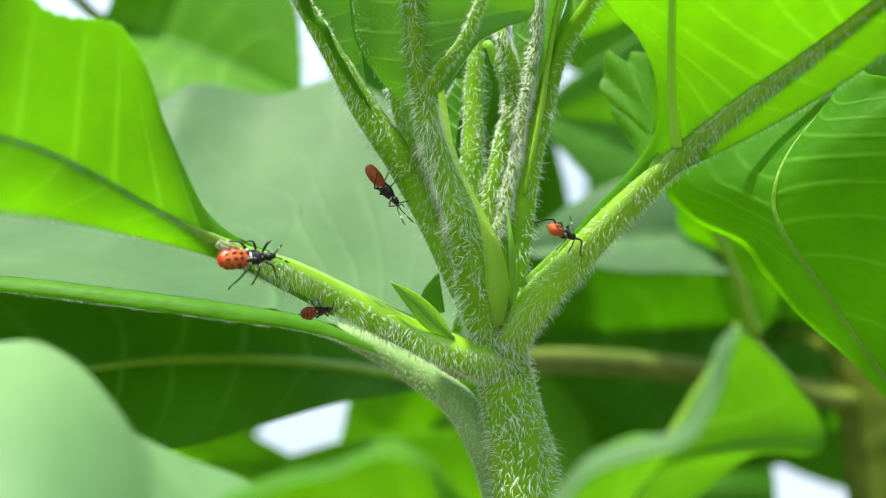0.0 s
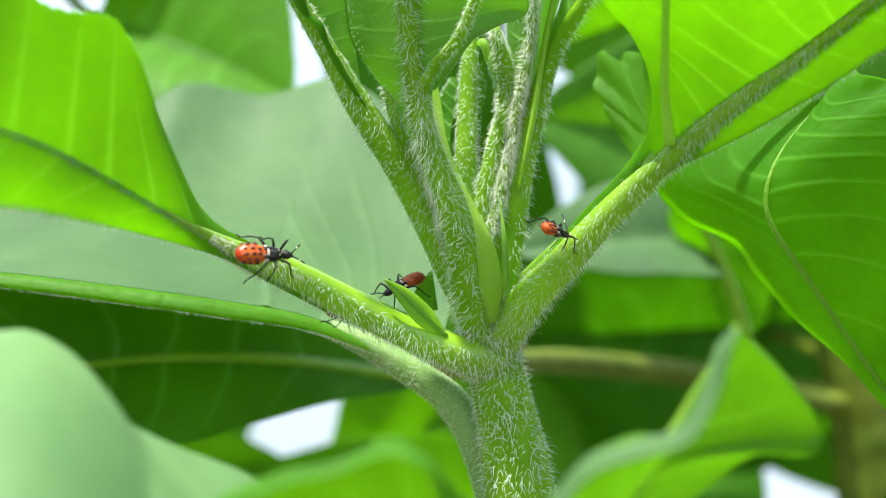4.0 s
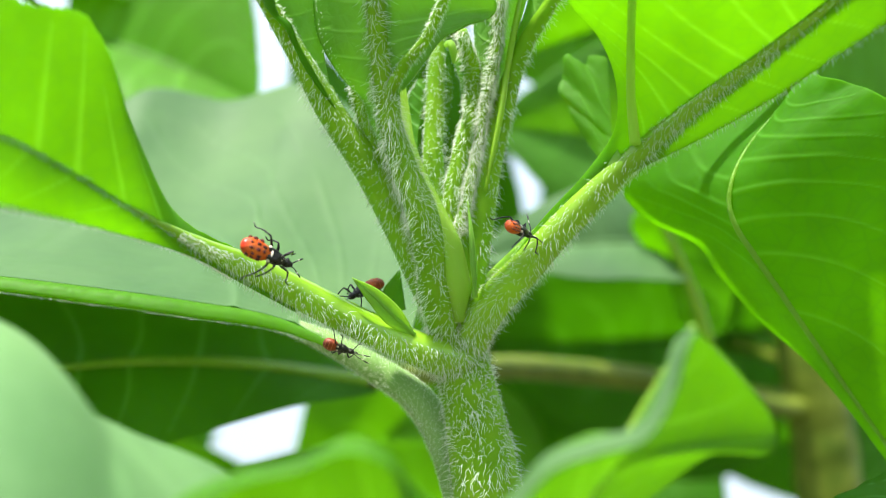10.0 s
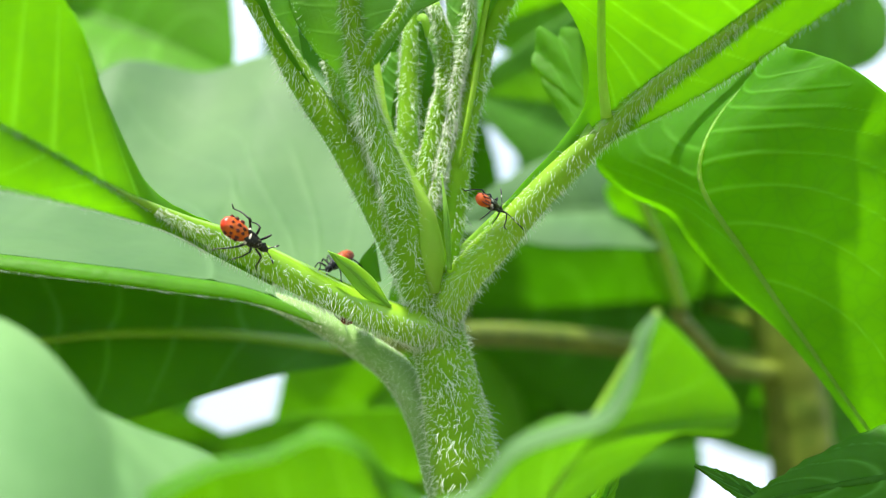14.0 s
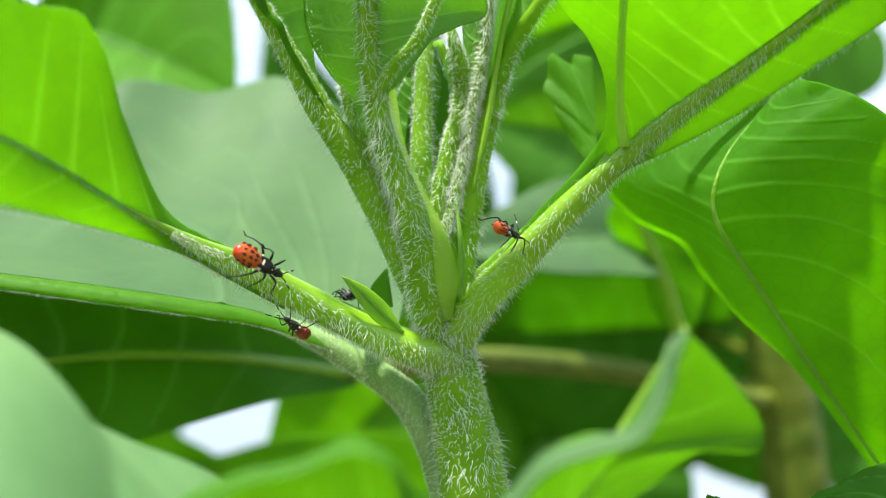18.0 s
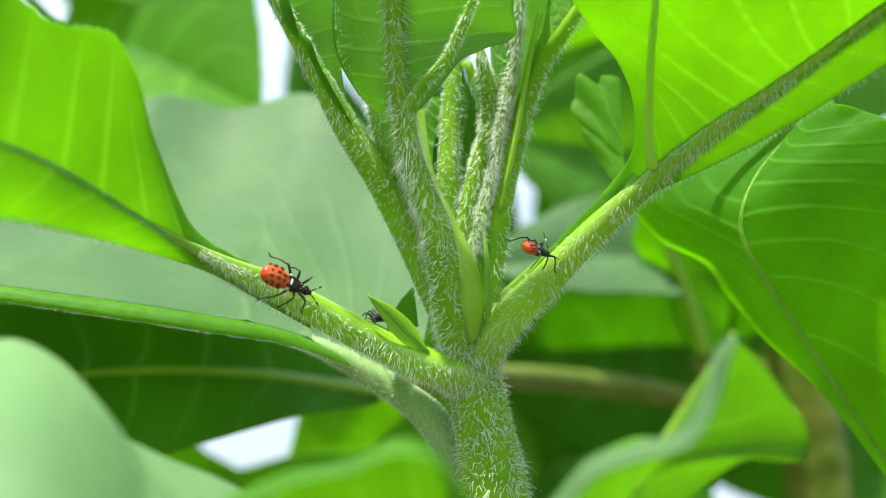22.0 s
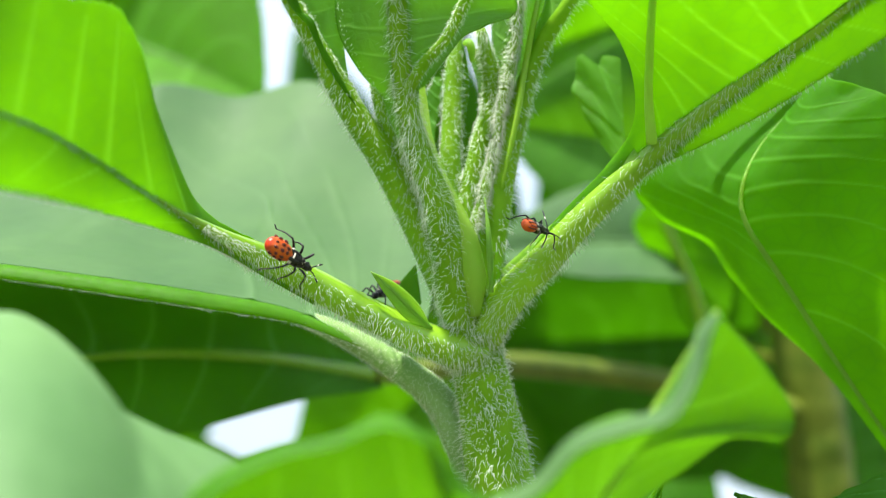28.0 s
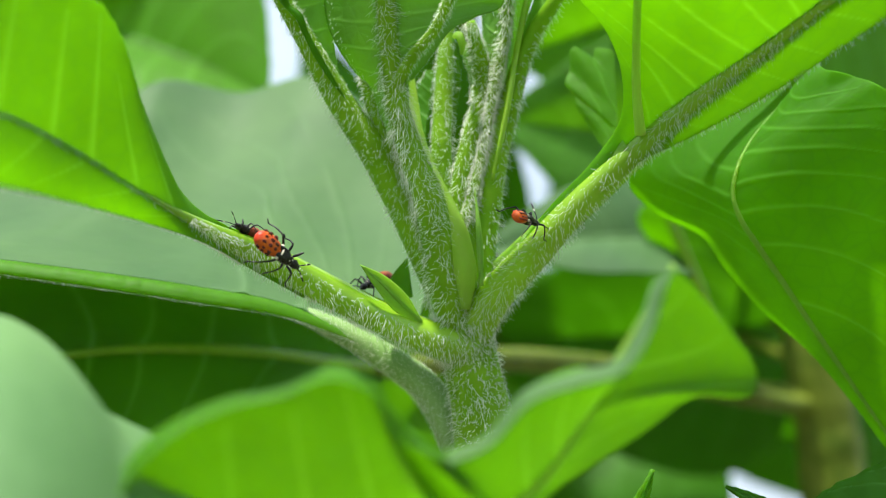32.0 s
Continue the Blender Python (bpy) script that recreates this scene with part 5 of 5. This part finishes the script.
    walk(bug_right, [
        (0, pose(0.01533, -0.01296, 1.24846, 48.7, 2.2, 44.7)),
        (0.5, pose(0.01528, -0.01296, 1.24839, 47.9, 2.6, 46.1)),
        (1, pose(0.01524, -0.01297, 1.24850, 48.9, 2.3, 44.6)),
        (1.5, pose(0.01521, -0.01295, 1.24844, 48.8, 2.2, 44.6)),
        (2, pose(0.01526, -0.01296, 1.24838, 47.7, 2.2, 46.0)),
        (2.5, pose(0.01529, -0.01294, 1.24840, 47.1, 0.1, 44.2)),
        (3, pose(0.01525, -0.01295, 1.24846, 48.5, 1.7, 44.5)),
        (3.5, pose(0.01536, -0.01292, 1.24834, 47.0, -0.1, 44.1)),
        (5.5, pose(0.01526, -0.01290, 1.24826, 47.4, 0.1, 44.0)),
        (6, pose(0.01514, -0.01292, 1.24829, 48.4, 1.7, 44.5)),
        (6.5, pose(0.01516, -0.01290, 1.24824, 46.7, -0.3, 44.2)),
        (7, pose(0.01512, -0.01291, 1.24825, 48.2, 1.4, 44.4)),
        (7.5, pose(0.01503, -0.01291, 1.24828, 48.7, 1.6, 44.0)),
        (8, pose(0.01483, -0.01291, 1.24827, 50.3, 3.4, 44.4)),
        (8.5, pose(0.01481, -0.01288, 1.24815, 50.5, 3.5, 44.2)),
        (9, pose(0.01476, -0.01285, 1.24804, 48.6, 1.5, 44.1)),
        (9.5, pose(0.01475, -0.01290, 1.24817, 47.7, 1.8, 45.4)),
        (10, pose(0.01474, -0.01291, 1.24830, 50.1, 3.2, 44.3)),
        (10.5, pose(0.01474, -0.01288, 1.24815, 48.2, 1.2, 44.1)),
        (11, pose(0.01455, -0.01287, 1.24811, 50.0, 3.1, 44.3)),
        (11.5, pose(0.01442, -0.01291, 1.24826, 50.0, 3.4, 44.7)),
        (12, pose(0.01447, -0.01289, 1.24830, 51.3, 3.4, 43.0)),
        (12.5, pose(0.01433, -0.01287, 1.24820, 51.7, 3.7, 43.0)),
        (13, pose(0.01422, -0.01286, 1.24823, 55.3, 7.0, 43.3)),
        (13.5, pose(0.01406, -0.01286, 1.24822, 55.3, 7.3, 43.7)),
        (14, pose(0.01429, -0.01288, 1.24828, 55.3, 7.3, 43.7)),
        (14.5, pose(0.01443, -0.01285, 1.24830, 55.1, 5.3, 40.7)),
        (16.5, pose(0.01454, -0.01287, 1.24842, 55.1, 5.2, 40.4)),
        (17, pose(0.01455, -0.01284, 1.24820, 53.0, 3.4, 40.9)),
        (17.5, pose(0.01455, -0.01288, 1.24829, 52.0, 3.4, 42.2)),
        (18, pose(0.01456, -0.01287, 1.24817, 51.1, 3.4, 43.4)),
        (18.5, pose(0.01477, -0.01284, 1.24808, 48.3, 0.0, 42.7)),
        (19, pose(0.01471, -0.01284, 1.24808, 48.3, 0.2, 42.9)),
        (19.5, pose(0.01491, -0.01286, 1.24815, 48.5, 0.2, 42.7)),
        (20, pose(0.01497, -0.01290, 1.24825, 48.8, 1.9, 44.3)),
        (20.5, pose(0.01496, -0.01293, 1.24842, 49.4, 1.7, 43.3)),
        (21, pose(0.01487, -0.01291, 1.24835, 47.9, -0.1, 43.0)),
        (21.5, pose(0.01493, -0.01290, 1.24838, 49.0, -0.1, 41.7)),
        (22, pose(0.01503, -0.01289, 1.24837, 49.0, -0.4, 41.4)),
        (22.5, pose(0.01507, -0.01289, 1.24838, 47.4, -2.2, 41.4)),
        (23, pose(0.01514, -0.01291, 1.24845, 47.3, -2.2, 41.6)),
        (23.5, pose(0.01507, -0.01290, 1.24839, 47.4, -2.1, 41.5)),
        (24, pose(0.01494, -0.01294, 1.24848, 49.4, 1.5, 43.2)),
        (24.5, pose(0.01485, -0.01291, 1.24844, 48.9, -0.3, 41.6)),
        (25, pose(0.01485, -0.01285, 1.24811, 48.0, -0.4, 42.5)),
        (25.5, pose(0.01477, -0.01288, 1.24824, 47.8, -0.3, 43.0)),
        (27.5, pose(0.01472, -0.01282, 1.24802, 47.7, -0.8, 42.5)),
        (28, pose(0.01469, -0.01281, 1.24804, 48.7, -0.9, 41.1)),
        (28.5, pose(0.01464, -0.01288, 1.24838, 51.3, 1.4, 40.5)),
        (29, pose(0.01451, -0.01287, 1.24835, 51.3, 1.4, 40.4)),
        (29.5, pose(0.01444, -0.01293, 1.24867, 54.8, 4.5, 39.8)),
        (30, pose(0.01455, -0.01293, 1.24853, 53.5, 4.6, 42.0)),
        (30.5, pose(0.01451, -0.01292, 1.24850, 53.1, 4.4, 42.1)),
        (31, pose(0.01493, -0.01289, 1.24829, 49.0, 1.1, 43.0)),
        (31.5, pose(0.01500, -0.01286, 1.24816, 46.0, -2.6, 42.8)),
        (32, pose(0.01494, -0.01288, 1.24814, 45.9, -0.8, 44.6)),
    ])
    walk(bug_climb, [
        (0, pose(-0.00775, -0.00609, 1.25896, -144.0, 51.6, 16.9)),
        (0.5, pose(-0.00592, -0.00525, 1.25515, -139.7, 55.8, 19.9)),
        (1, pose(-0.00226, -0.00406, 1.24967, -129.5, 63.9, 28.1)),
        (1.5, pose(-0.00213, -0.00237, 1.24531, 1.2, 76.2, -157.5)),
        (2, pose(-0.00412, 0.00058, 1.24411, -37.0, 25.3, -152.5)),
        (2.5, pose(-0.00412, 0.00065, 1.24405, -38.6, 23.6, -154.7)),
        (3, pose(-0.00450, 0.00172, 1.24368, -37.1, 26.5, -152.8)),
        (3.5, pose(-0.00459, 0.00186, 1.24345, -38.6, 26.9, -155.5)),
        (5.5, pose(-0.00526, 0.00246, 1.24360, -30.8, 26.8, -143.1)),
        (6, pose(-0.00547, 0.00251, 1.24331, -29.6, 28.7, -141.7)),
        (7, pose(-0.00530, 0.00252, 1.24335, -30.1, 28.5, -142.3)),
        (8, pose(-0.00575, 0.00250, 1.24297, -28.6, 26.4, -139.8)),
        (9, pose(-0.00560, 0.00261, 1.24259, -26.8, 30.5, -138.1)),
        (10, pose(-0.00572, 0.00248, 1.24271, -27.5, 25.3, -137.9)),
        (11, pose(-0.00642, 0.00337, 1.24227, -19.1, 28.2, -127.4)),
        (12, pose(-0.00481, 0.00331, 1.24261, -18.4, 29.4, -126.8)),
        (13, pose(-0.00625, 0.00326, 1.24233, -18.4, 25.5, -126.1)),
        (14.5, pose(-0.00599, 0.00409, 1.24318, -14.5, 29.4, -121.9)),
        (16.5, pose(-0.00583, 0.00492, 1.24301, -8.4, 26.2, -114.4)),
        (19, pose(-0.00553, 0.00502, 1.24156, -12.9, 14.3, -117.9)),
        (21, pose(-0.00506, 0.00511, 1.24170, -13.4, 18.4, -119.1)),
        (23, pose(-0.00492, 0.00511, 1.24175, -12.3, 20.0, -118.1)),
        (25, pose(-0.00485, 0.00516, 1.24192, -13.0, 22.3, -119.2)),
        (28, pose(-0.00508, 0.00444, 1.24203, -23.1, 22.4, -131.4)),
        (30, pose(-0.00559, 0.00441, 1.24225, -22.9, 23.3, -131.4)),
        (32, pose(-0.00544, 0.00436, 1.24240, -23.1, 22.6, -131.5)),
    ])
    walk(bug_under, [
        (0, pose(-0.01838, -0.00709, 1.24022, 163.7, -10.3, 24.6)),
        (0.5, pose(-0.01775, -0.00649, 1.24067, 165.4, -11.9, -2.8)),
        (1, pose(-0.01796, -0.00630, 1.24079, 161.6, -29.1, 31.5)),
        (1.5, pose(-0.01749, -0.00130, 1.24132, -71.0, -0.0, -0.0)),
        (3, pose(-0.01552, 0.00008, 1.23980, -70.5, 21.1, 5.1)),
        (6, pose(-0.01357, -0.00008, 1.24047, -70.2, 25.6, 6.4)),
        (8, pose(-0.01398, -0.00011, 1.24062, -70.3, 23.5, 5.8)),
        (8.5, pose(-0.01360, -0.00188, 1.23902, -123.3, 41.1, -16.3)),
        (9, pose(-0.01288, -0.00565, 1.23741, 161.9, 28.1, 7.1)),
        (9.5, pose(-0.01152, -0.00544, 1.23638, 162.9, 22.3, 5.4)),
        (10, pose(-0.00937, -0.00413, 1.23511, 163.1, 20.9, 5.1)),
        (10.5, pose(-0.00750, -0.00396, 1.23441, 163.0, 21.9, 5.3)),
        (11, pose(-0.00679, -0.00290, 1.23399, 165.1, 0.3, 0.1)),
        (12, pose(-0.00487, -0.00283, 1.23370, 165.1, 0.3, 0.1)),
        (13, pose(-0.00356, 0.00113, 1.23458, -158.5, -13.8, 60.8)),
        (14, pose(-0.00453, 0.00176, 1.23644, -171.6, -22.7, 73.4)),
        (14.5, pose(-0.00503, 0.00167, 1.23582, 163.9, -32.1, 101.3)),
        (16.5, pose(-0.00453, -0.00300, 1.23404, -162.6, -27.5, -149.3)),
        (17, pose(-0.00651, -0.00292, 1.23368, -162.8, -29.3, -144.7)),
        (17.5, pose(-0.00942, -0.00443, 1.23544, -163.2, -21.7, -150.5)),
        (18, pose(-0.01320, -0.00570, 1.23688, -162.6, -28.8, -147.6)),
        (18.5, pose(-0.01423, -0.00710, 1.23817, -163.4, -27.0, -142.1)),
        (19, pose(-0.01462, -0.00699, 1.23810, -162.8, -32.2, -141.9)),
        (19.5, pose(-0.01540, -0.00421, 1.23940, -162.5, -47.1, 145.7)),
        (20, pose(-0.01633, -0.00431, 1.24001, 145.0, -61.5, 125.9)),
        (20.5, pose(-0.01672, -0.00338, 1.24072, 143.1, -56.4, 129.2)),
        (21, pose(-0.01665, -0.00225, 1.24101, 148.3, -51.4, 122.7)),
        (21.5, pose(-0.01845, -0.00263, 1.24264, 70.1, -26.5, -173.4)),
        (22, pose(-0.01957, -0.00408, 1.24445, 70.5, -20.3, -175.1)),
        (25, pose(-0.01994, -0.00523, 1.24363, 58.2, -16.2, -143.5)),
        (28, pose(-0.02275, -0.00857, 1.24480, 58.3, -18.3, -145.1)),
        (30, pose(-0.02264, -0.00962, 1.24493, 58.2, -18.3, -144.9)),
        (31, pose(-0.02318, -0.01060, 1.24523, 35.1, -21.8, -143.9)),
        (31.5, pose(-0.02359, -0.01173, 1.24604, 25.0, -25.2, -142.8)),
        (32, pose(-0.02302, -0.01181, 1.24624, 18.8, -11.6, -126.1)),
    ])
    for legs, spells in ((legs_climb, ((0.0, 2.6),)), (legs_under, ((0.0, 1.6), (8.0, 11.0), (16.0, 19.8), (30.5, 32.0))), (legs_big, ((0.8, 2.2), (7.2, 8.2), (9.6, 10.4)))):
        for n, (leg, hip, x, sg) in enumerate(legs):
            rows = []
            for k in range(129):
                t = k * 0.25
                on = any(a <= t <= b for a, b in spells)
                swing = (12 if (k + n + n // 2) % 2 else -12) if on else 0
                rows.append((t, Matrix.Translation(hip) @ pose(0, 0, 0, 0, 0, swing)))
            walk(leg, rows)
    walk(front_pale, [
        (0, pose(0.00000, 0.00000, 0.00000)),
        (0.5, pose(-0.00004, 0.00008, -0.00033)),
        (1, pose(-0.00012, 0.00004, -0.00019)),
        (1.5, pose(-0.00010, -0.00001, 0.00002)),
        (2, pose(-0.00002, 0.00004, -0.00018)),
        (2.5, pose(0.00013, -0.00005, 0.00020)),
        (3, pose(0.00018, -0.00008, 0.00033)),
        (3.5, pose(0.00016, -0.00002, 0.00010)),
        (5.5, pose(-0.00044, -0.00030, 0.00131)),
        (6, pose(-0.00035, -0.00027, 0.00116)),
        (6.5, pose(-0.00028, -0.00026, 0.00115)),
        (7, pose(-0.00024, -0.00032, 0.00138)),
        (7.5, pose(-0.00033, -0.00036, 0.00157)),
        (8, pose(-0.00051, -0.00030, 0.00128)),
        (8.5, pose(-0.00066, -0.00035, 0.00154)),
        (9, pose(-0.00061, -0.00026, 0.00114)),
        (9.5, pose(-0.00092, -0.00016, 0.00069)),
        (10, pose(-0.00096, -0.00019, 0.00084)),
        (10.5, pose(-0.00079, -0.00023, 0.00100)),
        (11, pose(-0.00127, -0.00016, 0.00069)),
        (13, pose(0.00070, 0.00030, -0.00130)),
        (14.5, pose(0.00134, 0.00020, -0.00085)),
        (16.5, pose(-0.00156, 0.00001, -0.00005)),
        (17, pose(-0.00183, 0.00004, -0.00017)),
        (17.5, pose(-0.00153, -0.00001, 0.00005)),
        (18, pose(-0.00139, -0.00004, 0.00019)),
        (18.5, pose(-0.00131, -0.00013, 0.00056)),
        (19, pose(-0.00149, -0.00010, 0.00044)),
        (19.5, pose(-0.00128, -0.00009, 0.00037)),
        (20, pose(-0.00123, -0.00005, 0.00022)),
        (20.5, pose(-0.00123, -0.00005, 0.00024)),
        (21, pose(-0.00103, -0.00022, 0.00097)),
        (21.5, pose(-0.00094, -0.00020, 0.00086)),
        (22, pose(-0.00091, -0.00015, 0.00064)),
        (22.5, pose(-0.00082, -0.00017, 0.00072)),
        (23, pose(-0.00093, -0.00009, 0.00037)),
        (23.5, pose(-0.00112, -0.00014, 0.00059)),
        (24, pose(-0.00113, -0.00015, 0.00064)),
        (24.5, pose(-0.00136, -0.00015, 0.00065)),
        (25, pose(-0.00194, 0.00014, -0.00061)),
        (25.5, pose(-0.00208, 0.00000, -0.00001)),
        (27.5, pose(-0.00207, 0.00000, -0.00000)),
        (28, pose(-0.00207, 0.00000, -0.00000)),
        (29, pose(-0.00207, 0.00000, -0.00000)),
        (30, pose(-0.00207, 0.00000, -0.00000)),
        (31, pose(-0.00111, 0.00026, -0.00111)),
        (32, pose(-0.00111, 0.00026, -0.00111)),
    ])
    walk(front_leaf, [
        (0, pose(0.00265, 0.00058, -0.00252)),
        (0.5, pose(0.00236, 0.00099, -0.00427)),
        (1, pose(0.00268, 0.00086, -0.00373)),
        (1.5, pose(0.00270, 0.00079, -0.00340)),
        (2, pose(0.00272, 0.00086, -0.00373)),
        (2.5, pose(0.00284, 0.00071, -0.00307)),
        (3, pose(0.00311, 0.00069, -0.00300)),
        (3.5, pose(0.00321, 0.00071, -0.00308)),
        (5.5, pose(0.00317, 0.00077, -0.00335)),
        (6, pose(0.00290, 0.00075, -0.00327)),
        (6.5, pose(0.00315, 0.00072, -0.00312)),
        (7, pose(0.00303, 0.00074, -0.00319)),
        (7.5, pose(0.00334, 0.00080, -0.00347)),
        (8, pose(0.00281, 0.00088, -0.00382)),
        (8.5, pose(0.00284, 0.00088, -0.00383)),
        (9, pose(0.00227, 0.00102, -0.00443)),
        (9.5, pose(0.00201, 0.00104, -0.00450)),
        (10, pose(0.00207, 0.00095, -0.00413)),
        (10.5, pose(0.00202, 0.00092, -0.00397)),
        (11, pose(0.00193, 0.00115, -0.00498)),
        (11.5, pose(0.00052, 0.00118, -0.00513)),
        (12, pose(0.00206, 0.00108, -0.00466)),
        (12.5, pose(0.00112, 0.00128, -0.00553)),
        (13, pose(0.00180, 0.00115, -0.00498)),
        (13.5, pose(0.00110, 0.00124, -0.00537)),
        (14, pose(0.00175, 0.00123, -0.00534)),
        (14.5, pose(0.00209, 0.00110, -0.00478)),
        (16.5, pose(0.00257, 0.00134, -0.00579)),
        (17, pose(0.00139, 0.00100, -0.00432)),
        (17.5, pose(0.00175, 0.00105, -0.00457)),
        (18, pose(0.00160, 0.00088, -0.00383)),
        (18.5, pose(0.00129, 0.00074, -0.00321)),
        (19, pose(0.00080, 0.00063, -0.00273)),
        (19.5, pose(0.00148, 0.00080, -0.00348)),
        (20, pose(0.00207, 0.00071, -0.00307)),
        (21.5, pose(0.00262, 0.00041, -0.00176)),
        (22, pose(0.00338, 0.00041, -0.00176)),
        (22.5, pose(0.00277, 0.00042, -0.00181)),
        (23, pose(0.00283, 0.00035, -0.00153)),
        (23.5, pose(0.00251, 0.00032, -0.00137)),
        (24, pose(0.00225, 0.00033, -0.00142)),
        (24.5, pose(0.00154, 0.00022, -0.00095)),
        (25, pose(0.00121, 0.00048, -0.00210)),
        (25.5, pose(-0.00021, 0.00010, -0.00042)),
        (27.5, pose(0.00184, 0.00064, -0.00278)),
        (28, pose(0.00178, 0.00077, -0.00336)),
        (28.5, pose(0.00147, 0.00111, -0.00481)),
        (29, pose(0.00172, 0.00096, -0.00417)),
        (29.5, pose(0.00241, 0.00076, -0.00329)),
        (30, pose(0.00239, 0.00078, -0.00336)),
        (30.5, pose(0.00170, 0.00098, -0.00426)),
        (31, pose(0.00203, 0.00059, -0.00254)),
        (31.5, pose(0.00105, 0.00032, -0.00137)),
        (32, pose(0.00000, 0.00000, 0.00000)),
    ])


motions()
